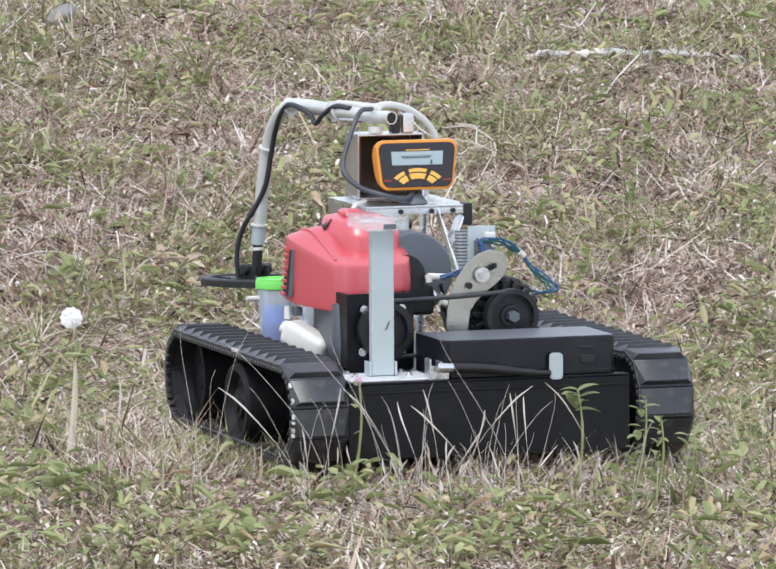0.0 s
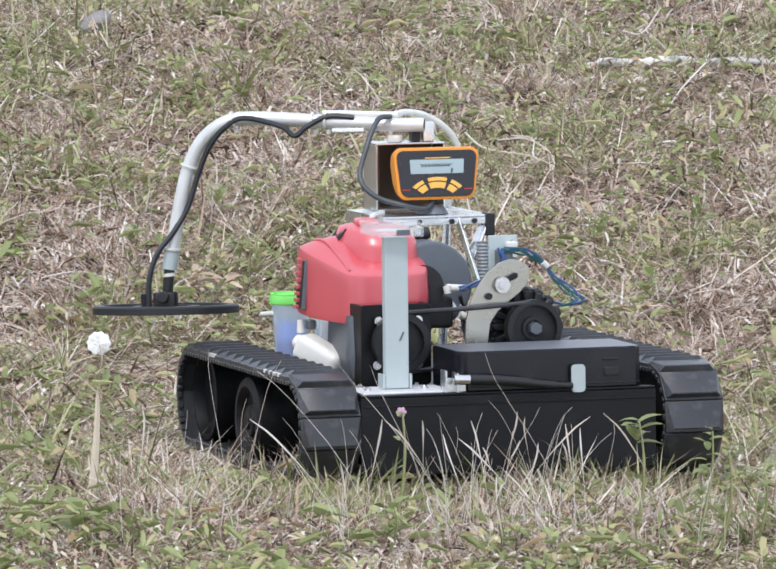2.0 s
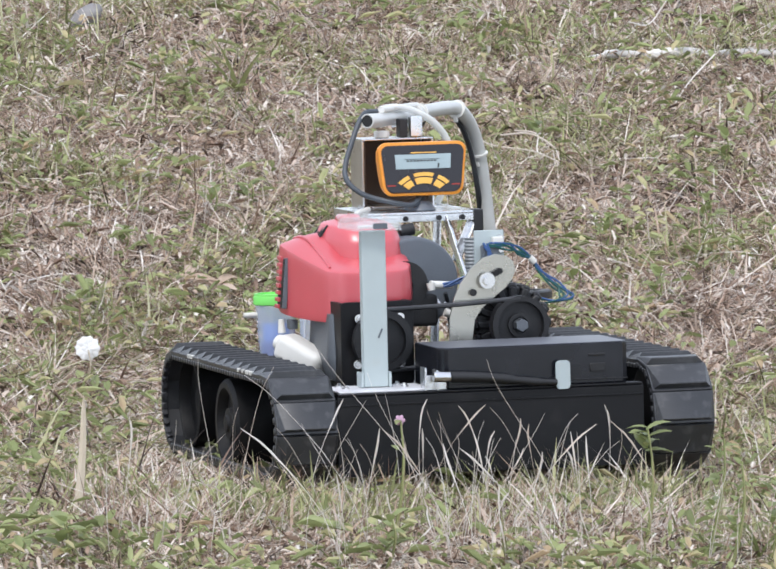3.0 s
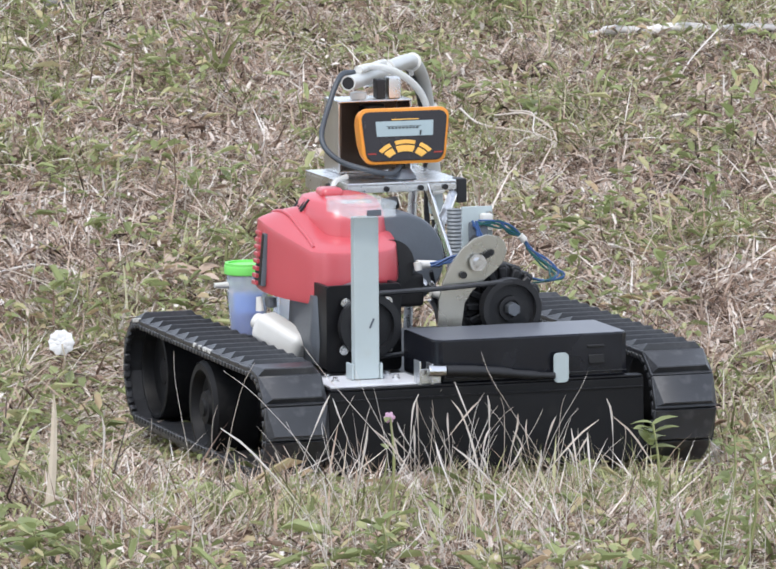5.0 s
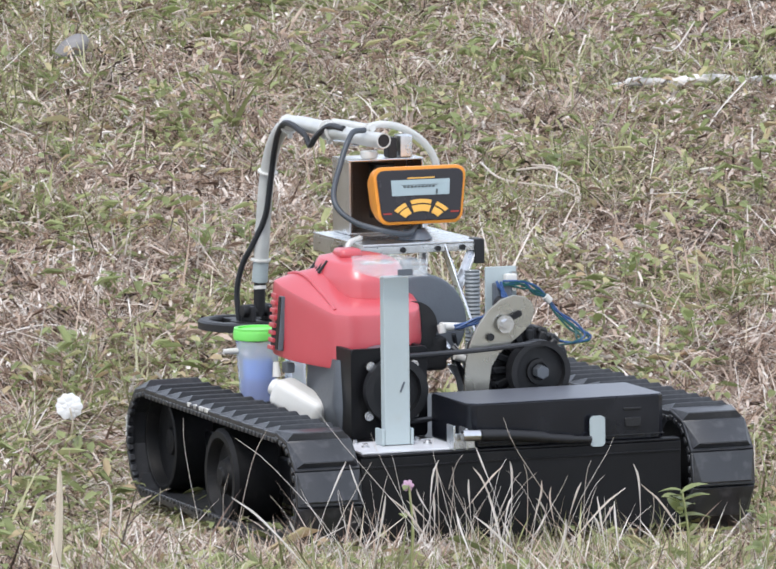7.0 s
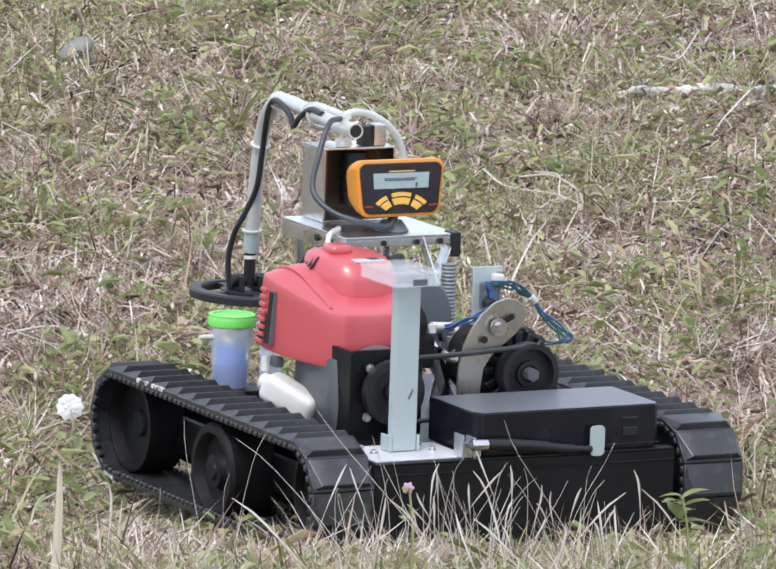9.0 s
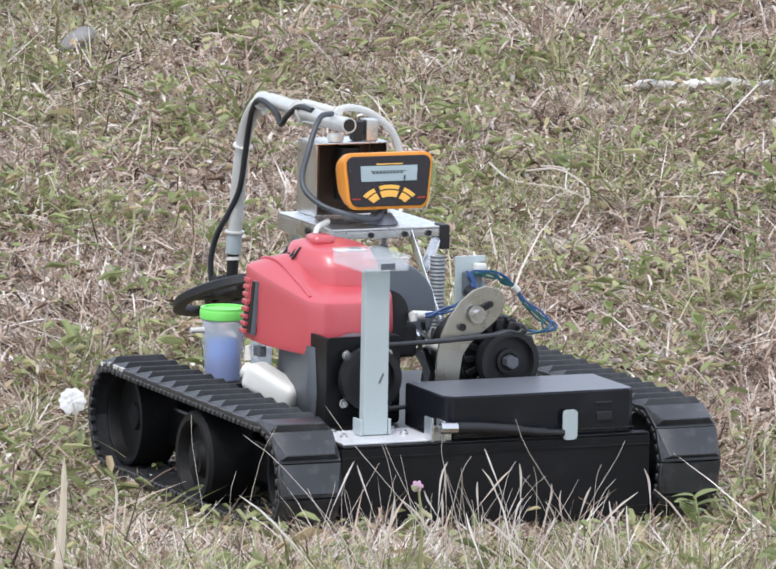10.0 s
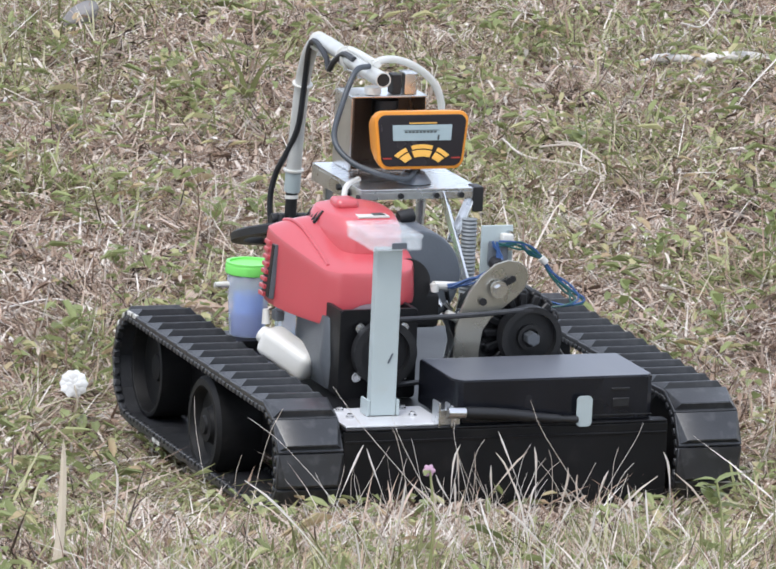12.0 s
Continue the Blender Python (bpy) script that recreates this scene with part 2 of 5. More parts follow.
def rounded(w, h, r, n=4):
    out = []
    for cx, cy, a0 in ((w / 2 - r, h / 2 - r, 0), (-w / 2 + r, h / 2 - r, 90), (-w / 2 + r, -h / 2 + r, 180), (w / 2 - r, -h / 2 + r, 270)):
        out += [(cx + r * math.cos(radians(a0 + 90 * k / n)), cy + r * math.sin(radians(a0 + 90 * k / n))) for k in range(n + 1)]
    return out


def loft(rings, bm=None):
    bm = bm or bmesh.new()
    vs = [[bm.verts.new(p) for p in ring] for ring in rings]
    n = len(vs[0])
    fs = [bm.faces.new(vs[0][::-1]), bm.faces.new(vs[-1])]
    for a, b in zip(vs, vs[1:]):
        fs += [bm.faces.new((a[k], a[(k + 1) % n], b[(k + 1) % n], b[k])) for k in range(n)]
    bmesh.ops.recalc_face_normals(bm, faces=fs)
    return bm


def ring(p, axis, r_out, r_in, depth, seg=32, bm=None):
    """A flat-sided ring round the axis through p."""
    bm = bm or bmesh.new()
    q = Vector(axis).to_track_quat("Z", "Y")
    rows = []
    for r, z in ((r_out, 0), (r_out, depth), (r_in, depth), (r_in, 0)):
        rows.append([bm.verts.new(Vector(p) + q @ Vector((r * math.cos(2 * math.pi * k / seg), r * math.sin(2 * math.pi * k / seg), z))) for k in range(seg)])
    fs = []
    for a, b in zip(rows, rows[1:] + rows[:1]):
        fs += [bm.faces.new((a[k], a[(k + 1) % seg], b[(k + 1) % seg], b[k])) for k in range(seg)]
    bmesh.ops.recalc_face_normals(bm, faces=fs)
    return bm


def mesh_arrays(name, verts, quads, tris, material):
    """A mesh of many small pieces from arrays."""
    me = bpy.data.meshes.new(name)
    nq, nt = len(quads), len(tris)
    me.vertices.add(len(verts))
    me.vertices.foreach_set("co", verts.astype(np.float32).ravel())
    me.loops.add(nq * 4 + nt * 3)
    me.loops.foreach_set("vertex_index", np.concatenate([quads.ravel(), tris.ravel()]).astype(np.int32))
    me.polygons.add(nq + nt)
    me.polygons.foreach_set("loop_start", np.concatenate([np.arange(nq) * 4, nq * 4 + np.arange(nt) * 3]).astype(np.int32))
    me.polygons.foreach_set("use_smooth", np.ones(nq + nt, bool))
    me.update(calc_edges=True)
    me.materials.append(material)
    return me


# ---------------------------------------------------------------- ground
GY = np.array([-60, -3.3, -2.8, -2.4, -2.1, -1.8, -1.5, -1.1, -0.8, 0.2, 4.0, 12.0, 60.0])
GZ = np.array([0.115, 0.11, 0.087, 0.046, 0.015, -0.015, -0.033, -0.036, -0.016, 0.05, 0.29, 0.7, 1.6])


def height(x, y):
    x, y = np.asarray(x, float), np.asarray(y, float)
    z = (np.interp(y - 0.08, GY, GZ) + np.interp(y, GY, GZ) + np.interp(y + 0.08, GY, GZ)) / 3
    return z + 0.006 * np.sin(x * 9.1 + 1.3 * np.sin(y * 4.3)) * np.sin(y * 7.7 + x * 2.1) + 0.003 * np.sin(x * 31 + y * 17) * np.sin(y * 27 - x * 12)


def build_ground():
    def axis(lo, a, b, hi, step, far):
        near = np.arange(a, b + step / 2, step)
        grow = np.cumsum(step * 1.3 ** np.arange(1, far))
        return np.concatenate([(a - grow[grow < a - lo])[::-1], near, b + grow[grow < hi - b]])
    xs, ys = axis(-400, -1.2, 1.2, 400, 0.03, 60), axis(-400, -3.6, 2.8, 400, 0.03, 60)
    gx, gy = np.meshgrid(xs, ys)
    v = np.stack([gx, gy, height(gx, gy)], -1).reshape(-1, 3)
    n, k = len(xs), np.arange(len(xs) * len(ys)).reshape(len(ys), len(xs))
    q = np.stack([k[:-1, :-1], k[:-1, 1:], k[1:, 1:], k[1:, :-1]], -1).reshape(-1, 4)
    tagged(new("ground", mesh_arrays("ground", v, q, np.zeros((0, 3), int), SOIL)), "brown soil under dry cut grass, rising behind", "ground", kind="structure")


build_ground()

rng = np.random.default_rng(5)


def patches(x, y, k, seed):
    """A smooth field from 0 to 1 with blotches of about 1/k metres."""
    r = np.random.default_rng(seed)
    f = 0
    for _ in range(7):
        a, p = r.uniform(0, 2 * math.pi, 2)
        f = f + np.sin((x * math.cos(a) + y * math.sin(a)) * k * r.uniform(3, 9) + p)
    return 0.5 + 0.5 * np.tanh(f / 2.2)


def swept(x, y):
    """Where the robot's tracks and belly pass: there the plants lie low."""
    return (y > -2.9) & (y < -0.95) & (x > -0.40 - 0.06 * (y + 2.9)) & (x < 0.56 - 0.12 * (y + 2.9))


def spots(n, core=True):
    if core:
        y = rng.uniform(-3.6, 2.7, n * 2)
        x = rng.uniform(-1, 1, n * 2) * (0.64 + 0.055 * (y + 3.3))
    else:
        y = rng.uniform(-15, 10, n * 2)
        x = rng.uniform(-6.5, 6.5, n * 2)
        keep = (np.abs(x) > 0.76 + 0.055 * (y + 3.3)) | (y > 2.6) | (y < -3.55)
        x, y = x[keep], y[keep]
    return x[:n], y[:n]


def blades(x, y, length, width, lean, curl):
    """Bent tapering blades: seven points each. lean and curl in radians from upright."""
    n = len(x)
    z0 = height(x, y) - 0.004
    near = y < -2.86
    length = np.where(near, length * 0.58, length)
    az, tw = rng.uniform(0, 2 * math.pi, n), rng.uniform(0, 2 * math.pi, n)
    length = length * (0.55 + 0.9 * patches(x, y, 4.0, 41))
    low = swept(x, y)
    limit = np.where(y > -2.15, 0.018, np.where(y > -2.7, 0.075, 0.06))
    top = length * np.cos(np.minimum(lean + curl / 2, 1.5))
    lean = np.where(low & (top > limit), np.arccos(np.clip(limit / length, 0.02, 1)), lean)
    curl = np.where(low, curl * 0.2, curl)
    d = np.stack([np.cos(az), np.sin(az)], -1)
    side = np.stack([-np.sin(az) * np.cos(tw), np.cos(az) * np.cos(tw), np.sin(tw) * 0.6], -1)
    p = np.stack([x, y, z0], -1)
    rows = []
    for k in range(4):
        w = width * (1, 0.9, 0.6, 0)[k]
        rows.append((p.copy(), w))
        a = np.minimum(lean + curl * k / 2, 1.75)
        step = (length / 3)[:, None]
        p = p + step * np.concatenate([d * np.sin(a)[:, None], np.cos(a)[:, None]], -1)
    ground_z = height(p[:, 0], p[:, 1])
    vs = []
    for k, (q, w) in enumerate(rows):
        q[:, 2] = np.maximum(q[:, 2], height(q[:, 0], q[:, 1]) + 0.001)
        if k < 3:
            vs += [q - side * w[:, None] / 2, q + side * w[:, None] / 2]
        else:
            vs.append(q)
    v = np.stack(vs, 1).reshape(-1, 3)
    i = np.arange(n)[:, None] * 7
    quads = np.concatenate([i + [0, 1, 3, 2], i + [2, 3, 5, 4]])
    return v, quads, i + [4, 5, 6]


def leaves(x, y, z, length, width, tilt):
    """Folded oval leaves: six points each."""
    n = len(x)
    az = rng.uniform(0, 2 * math.pi, n)
    d = np.stack([np.cos(az) * np.cos(tilt), np.sin(az) * np.cos(tilt), np.sin(tilt)], -1)
    s = np.stack([-np.sin(az), np.cos(az), rng.uniform(-0.4, 0.4, n)], -1)
    up = np.cross(d, s)
    b = np.stack([x, y, z], -1)
    L, w = length[:, None], width[:, None]
    sag = np.array([0, 0, -1.0]) * L * 0.18
    v = np.stack([b, b + d * L * 0.33 + s * w / 2 + up * w * 0.15, b + d * L * 0.72 + s * w * 0.38 + up * w * 0.12, b + d * L + sag,
                  b + d * L * 0.72 - s * w * 0.38 + up * w * 0.12, b + d * L * 0.33 - s * w / 2 + up * w * 0.15], 1).reshape(-1, 3)
    i = np.arange(n)[:, None] * 6
    return v, np.concatenate([i + [0, 1, 2, 3], i + [0, 3, 4, 5]]), np.zeros((0, 3), int)


def build_grass():
    def stuff(name, data, material, label, category="grass"):
        tagged(new(name, mesh_arrays(name, *data, material)), label, category, kind="stuff")
    # fallen litter, lying flat and curled
    n = 100000
    x, y = spots(n)
    stuff("dry_litter", blades(x, y, rng.uniform(0.015, 0.075, n), rng.uniform(0.0014, 0.0052, n), rng.uniform(0.9, 1.55, n), rng.uniform(-0.3, 0.5, n)), DRY, "brown and straw cut grass litter lying flat")
    # standing and bent dry grass
    n = 112000
    x, y = spots(n)
    keep = 1.15 - patches(x, y, 1.6, 8) + rng.uniform(-0.45, 0.45, n) > 0.38
    x, y = x[keep], y[keep]
    n = len(x)
    stuff("dry_grass", blades(x, y, rng.gamma(4, 0.0095, n) + 0.012, rng.uniform(0.0015, 0.0056, n), rng.uniform(0.4, 1.45, n), rng.uniform(-0.6, 1.8, n)), DRY, "short dry tan and brown grass")
    n = 64000
    x, y = spots(n)
    keep = patches(x, y, 1.6, 8) + rng.uniform(-0.3, 0.3, n) > 0.46
    x, y = x[keep], y[keep]
    n = len(x)
    stuff("green_grass", blades(x, y, rng.gamma(4, 0.01, n) + 0.012, rng.uniform(0.002, 0.0062, n), rng.uniform(0.2, 1.3, n), rng.uniform(0, 1.3, n)), GREEN, "short olive green grass between dry stems")
    # dead curled leaves, and low green ones
    n = 24000
    x, y = spots(n)
    z = height(x, y) + np.where(swept(x, y), rng.uniform(0.0, 0.012, n), rng.uniform(0.0, 0.032, n))
    far = np.where(y > -2.0, 1.0, 0.8)
    stuff("dead_leaves", leaves(x, y, z, (0.005 + rng.gamma(3, 0.0042, n)) * far, rng.uniform(0.003, 0.0085, n) * far, rng.uniform(-0.6, 1.0, n)), DRY, "curled brown dead leaves among the grass", "leaves")
    n = 20000
    x, y = spots(n)
    keep = patches(x, y, 2.0, 21) + rng.uniform(-0.5, 0.5, n) > 0.6
    x, y = x[keep], y[keep]
    n = len(x)
    z = height(x, y) + np.where(swept(x, y), rng.uniform(0.0, 0.03, n), rng.uniform(0.005, 0.05, n))
    stuff("low_weeds", leaves(x, y, z, rng.gamma(3, 0.0068, n) + 0.006, rng.uniform(0.005, 0.015, n), rng.uniform(-0.2, 0.7, n)), LEAF, "small green weed leaves in the grass", "weeds")
    # leafy sprigs in clumps
    n = 620
    cx, cy = spots(n)
    keep = patches(cx, cy, 1.6, 8) + rng.uniform(-0.5, 0.5, n) > 0.42
    keep |= (cy < -2.9) & (rng.uniform(0, 1, n) < 0.35)
    cx, cy = np.repeat(cx[keep], 8), np.repeat(cy[keep], 8)
    n = len(cx)
    tall = np.repeat(rng.uniform(0.35, 1.0, n // 8), 8) * np.where(swept(cx, cy), 0.3, 1.0)
    x, y = cx + rng.normal(0, 0.009, n), cy + rng.normal(0, 0.009, n)
    z = height(x, y) + rng.uniform(0.004, 0.055, n) * tall
    stuff("sprigs", leaves(x, y, z, rng.uniform(0.014, 0.034, n) * (0.5 + 0.5 * tall), rng.uniform(0.005, 0.012, n), rng.uniform(0.1, 1.1, n)), LEAF, "yellow-green leafy sprigs in clumps in the grass", "weeds")
    # pale long stems over the sward
    n = 5200
    x, y = spots(n)
    stuff("straw_stems", blades(x, y, rng.uniform(0.03, 0.13, n), rng.uniform(0.001, 0.003, n), rng.uniform(0.6, 1.5, n), rng.uniform(-0.2, 0.5, n)), STRAW, "pale long straw stems across the grass")
    n = 900
    x, y = spots(n)
    stuff("fallen_straw", blades(x, y, rng.uniform(0.1, 0.2, n), rng.uniform(0.002, 0.0042, n), rng.uniform(1.0, 1.5, n), rng.uniform(-0.1, 0.4, n)), STALK, "long bleached straw lying across the grass")
    # the meadow further round
    n = 80000
    x, y = spots(n, core=False)
    n = len(x)
    stuff("meadow", blades(x, y, rng.uniform(0.06, 0.16, n), rng.uniform(0.005, 0.012, n), rng.uniform(0.2, 1.3, n), rng.uniform(0, 1, n)), DRY, "dry meadow grass round about")
    n = 50000
    x, y = spots(n, core=False)
    n = len(x)
    stuff("meadow_green", blades(x, y, rng.uniform(0.06, 0.14, n), rng.uniform(0.005, 0.012, n), rng.uniform(0.2, 1.3, n), rng.uniform(0, 1, n)), GREEN, "green meadow grass round about")


build_grass()

# ---------------------------------------------------------------- the robot
# x to the robot's right, y the way it drives, z up; its origin lies under its middle on the ground
robot = tagged(new("tracked_robot"), "home-built black tracked robot with red engine and metal detector on grass", "robot")

AX0, AX1, AZ, BELT_R, PITCH_N = -0.277, 0.262, 0.081, 0.071, 35
SPAN = AX1 - AX0
LOOP = 2 * SPAN + 2 * math.pi * BELT_R
LINK = LOOP / PITCH_N


def on_belt(s):
    """Pose of a link at s metres along the belt: from the near axle's top, over the top, round the far axle and back."""
    s %= LOOP
    if s < SPAN:
        return AX0 + s, AZ + BELT_R, 0.0
    s -= SPAN
    if s < math.pi * BELT_R:
        a = s / BELT_R
        return AX1 + BELT_R * math.sin(a), AZ + BELT_R * math.cos(a), -math.degrees(a)
    s -= math.pi * BELT_R
    if s < SPAN:
        return AX1 - s, AZ - BELT_R, -180.0
    s -= SPAN
    a = s / BELT_R
    return AX0 - BELT_R * math.sin(a), AZ - BELT_R * math.cos(a), -180 - math.degrees(a)


def link_mesh(w, chip=False):
    """One belt link: a pad that ramps up to a steep chamfered step, with teeth inside; chip: a pale scuffed edge."""
    L = LINK * 1.03
    bm = box(-w / 2, w / 2, -L / 2, L / 2, -0.0035, 0.003, 0.001, seg=1)
    lo = [(-w * 0.495, -L * 0.42, 0.001), (w * 0.495, -L * 0.42, 0.001), (w * 0.495, L * 0.5, 0.001), (-w * 0.495, L * 0.5, 0.001)]
    hi = [(-w * 0.38, -L * 0.36, 0.0125), (w * 0.38, -L * 0.36, 0.0125), (w * 0.47, L * 0.49, 0.0042), (-w * 0.47, L * 0.49, 0.0042)]
    mid = [(-w * 0.39, -L * 0.39, 0.0115), (w * 0.39, -L * 0.39, 0.0115), (w * 0.49, L * 0.5, 0.0036), (-w * 0.49, L * 0.5, 0.0036)]
    loft([[Vector(p) for p in r] for r in (lo, mid, hi)], bm)
    for k in (-1, 0, 1):
        for e in (-1, 1):
            box(e * w * 0.47 - 0.004, e * w * 0.47 + 0.004, k * L / 3 - 0.0045, k * L / 3 + 0.0045, -0.0095, -0.003, 0.001, bm, seg=1)
    if chip:
        n0 = len(bm.faces)
        r = random.Random(chip)
        for k in range(5):
            y = r.uniform(-L * 0.45, L * 0.3)
            box(-w / 2 - 0.0006, -w / 2 + r.uniform(0.002, 0.005), y, y + r.uniform(0.004, 0.009), -0.001, 0.0045, 0.0004, bm, seg=1)
        bm.faces.ensure_lookup_table()
        for f in bm.faces[n0:]:
            f.material_index = 1
    return bm


def wheel_mesh(r, w, tyre):
    """A drum along x with a dished face and a hub; a tyred wheel has rounded shoulders and a raised boss."""
    n = 40
    prof = ((-0.5, 0.80), (-0.5, 0.93), (-0.42, 1.0), (0.42, 1.0), (0.5, 0.93), (0.5, 0.80), (0.44, 0.76), (0.30, 0.70), (0.28, 0.42), (0.36, 0.36), (0.44, 0.34), (0.45, 0.2), (0.5, 0.17), (0.5, 0.06)) if tyre else ((-0.5, 0.9), (-0.48, 1.0), (0.48, 1.0), (0.5, 0.97), (0.5, 0.92), (0.47, 0.9), (0.2, 0.86), (0.17, 0.3), (0.26, 0.26), (0.28, 0.12), (0.28, 0.05))
    prof = [(-x, q) for x, q in prof]
    return loft([[Vector((x * w, r * q * math.cos(2 * math.pi * k / n), r * q * math.sin(2 * math.pi * k / n))) for k in range(n)] for x, q in prof])


TRACKS = []


def build_track(cx, side):
    w = 0.088
    unit = part("track_unit", box(cx - side * 0.028 - 0.006, cx - side * 0.028 + 0.006, AX0, AX1, 0.05, 0.1, 0.003), BLACK, robot, "black rubber crawler track with lugs and wheels")
    wheels, links = [], []
    for y, z, r, x0, x1, tyre in ((AX0, AZ, 0.066, -0.035, 0.004, False), (-0.036, 0.07, 0.0645, -0.03, 0.039, True), (AX1, AZ, 0.066, -0.035, 0.02, False)):
        o = part("road_wheel" if tyre else "drive_wheel", wheel_mesh(r, x1 - x0, tyre), TYRE, unit, "black rubber-tyred wheel with a hub" if tyre else "")
        turned = 0 if side < 0 else 180
        wheels.append((o, cx + side * (x0 + x1) / 2, y, z, r, turned))
    plain = None
    for k in range(PITCH_N):
        if side < 0 and k in (0, 1, 8):
            o = part("link", link_mesh(w, k + 3), RUBBER, unit)
            o.data.materials.append(WHITE)
        elif plain is None:
            o = part("link", link_mesh(w), RUBBER, unit)
            plain = o.data
        else:
            o = new("link", plain)
            o.parent = unit
        links.append((o, k * LINK))
    TRACKS.append((cx, side, wheels, links))


build_track(-0.262, -1)
build_track(0.282, 1)


def build_chassis():
    chassis = part("chassis", box(-0.213, 0.223, -0.337, 0.284, 0.03, 0.04, 0.002), BLACK, robot, "black painted folded steel chassis")
    part("front_panel", box(-0.216, 0.226, -0.343, -0.338, 0.014, 0.1255, 0.0015), BLACK, chassis)
    part("back_panel", box(-0.213, 0.223, 0.2845, 0.29, 0.03, 0.12, 0.0015), BLACK, chassis)
    for x in (-0.216, 0.22):
        part("side_panel", box(x, x + 0.006, -0.337, 0.284, 0.0405, 0.12, 0.0015), BLACK, chassis)
    part("lip", box(-0.214, 0.224, -0.3445, -0.325, 0.1262, 0.1292, 0.001), BLACK, chassis)
    part("deck", box(-0.208, 0.218, -0.324, 0.27, 0.121, 0.125, 0.001), BLACK, chassis)
    part("fold_line", box(-0.214, 0.224, -0.3452, -0.3432, 0.112, 0.1145, 0.0006, seg=1), BLACK, chassis)
    return chassis


chassis = build_chassis()


def build_post():
    plate = part("base_plate", box(-0.211, -0.075, -0.336, -0.235, 0.1294, 0.1324, 0.001), DUSTY, robot, "bare dusty aluminium base plate")
    for x, y in ((-0.19, -0.29), (-0.19, -0.25), (-0.105, -0.29), (-0.105, -0.25)):
        b = rod((x, y, 0.1325), (x, y, 0.1345), 0.0055, bm=None, seg=14)
        rod((x, y, 0.1345), (x, y, 0.138), 0.0036, seg=6, bm=b)
        part("bolt", b, STEEL, plate)
    post = part("post", box(-0.1625, -0.127, -0.288, -0.273, 0.133, 0.351, 0.0025), PAINTED, robot, "pale grey flat steel channel post")
    scratch = box(-0.0012, 0.0012, -0.0004, 0.0004, -0.007, 0.007, 0.0, m=Matrix.Translation((-0.138, -0.2884, 0.208)) @ Matrix.Rotation(radians(25), 4, "Y"))
    part("scuff", scratch, SLATE, post)
    for x0, x1 in ((-0.1665, -0.1627), (-0.1268, -0.123)):
        part("bracket", box(x0, x1, -0.289, -0.262, 0.133, 0.154, 0.001), PAINTED, post)
    b = box(-0.175, -0.109, -0.307, -0.207, 0.351, 0.3535, 0.001)
    for a in ((-0.175, -0.172, -0.307, -0.207), (-0.112, -0.109, -0.307, -0.207), (-0.172, -0.112, -0.307, -0.304), (-0.172, -0.112, -0.21, -0.207)):
        box(*a, 0.3535, 0.366, 0.0007, b, seg=1)
    tray = part("clear_box", b, CLEAR, robot, "small clear plastic box on the post")
    part("box_lid", box(-0.1765, -0.1075, -0.3085, -0.2055, 0.3665, 0.3715, 0.0015), CLEAR, tray)
    part("hinge", box(-0.15, -0.13, -0.3095, -0.3073, 0.354, 0.362, 0.0005, seg=1), SLATE, tray)


build_post()


def build_case():
    o = [(-0.066, -0.203), (-0.066, -0.322), (-0.054, -0.336), (0.198, -0.336), (0.206, -0.328), (0.206, -0.203)]
    c = part("control_case", prism(o, 0.0565, Matrix.Translation((0, 0, 0.186)), bevel=0.002), CASE, robot, "flat black metal control case")
    # thin sheet added over the case's top to hold the painted sheen
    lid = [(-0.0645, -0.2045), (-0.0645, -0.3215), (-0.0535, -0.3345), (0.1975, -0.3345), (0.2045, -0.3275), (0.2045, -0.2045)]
    part("lid", prism(lid, 0.0012, Matrix.Translation((0, 0, 0.1872)), bevel=0.0005), TOP_SHEEN, c, "thin lid with the sky's sheen in its blue-grey colour")
    for x0, x1, z0, z1 in ((0.148, 0.172, 0.168, 0.1715), (0.15, 0.172, 0.146, 0.158)):
        part("socket", box(x0, x1, -0.3385, -0.335, z0, z1, 0.0008, seg=1), PLASTIC, c)
    part("seam", box(-0.05, 0.205, -0.3372, -0.3355, 0.135, 0.1365, 0.0004, seg=1), PLASTIC, c)
    la = prism(rounded(0.021, 0.04, 0.006), 0.003, Matrix.Translation((0.108, -0.3475, 0.144)) @ Matrix.Rotation(radians(90), 4, "X"), bevel=0.0006)
    part("latch", la, PAINTED, robot, "pale grey rounded metal tab")
    bm = sweep([(-0.055, -0.35, 0.148), (0.0, -0.351, 0.1445), (0.06, -0.35, 0.137), (0.098, -0.3485, 0.134)], 0.007, 12, radii=[0.008, 0.0075, 0.006, 0.0045])
    part("antenna", bm, PLASTIC, robot, "black tapering antenna laid along the front")
    bm = box(-0.092, -0.089, -0.35, -0.325, 0.1295, 0.162, 0.001)
    box(-0.075, -0.072, -0.35, -0.325, 0.1295, 0.158, 0.001, bm)
    box(-0.092, -0.058, -0.338, -0.335, 0.1295, 0.15, 0.001, bm)
    br = part("antenna_bracket", bm, ALU, robot, "small folded aluminium bracket")
    part("connector", rod((-0.08, -0.35, 0.149), (-0.056, -0.35, 0.148), 0.0075, seg=12, bevel=0.001), STEEL, br)


build_case()


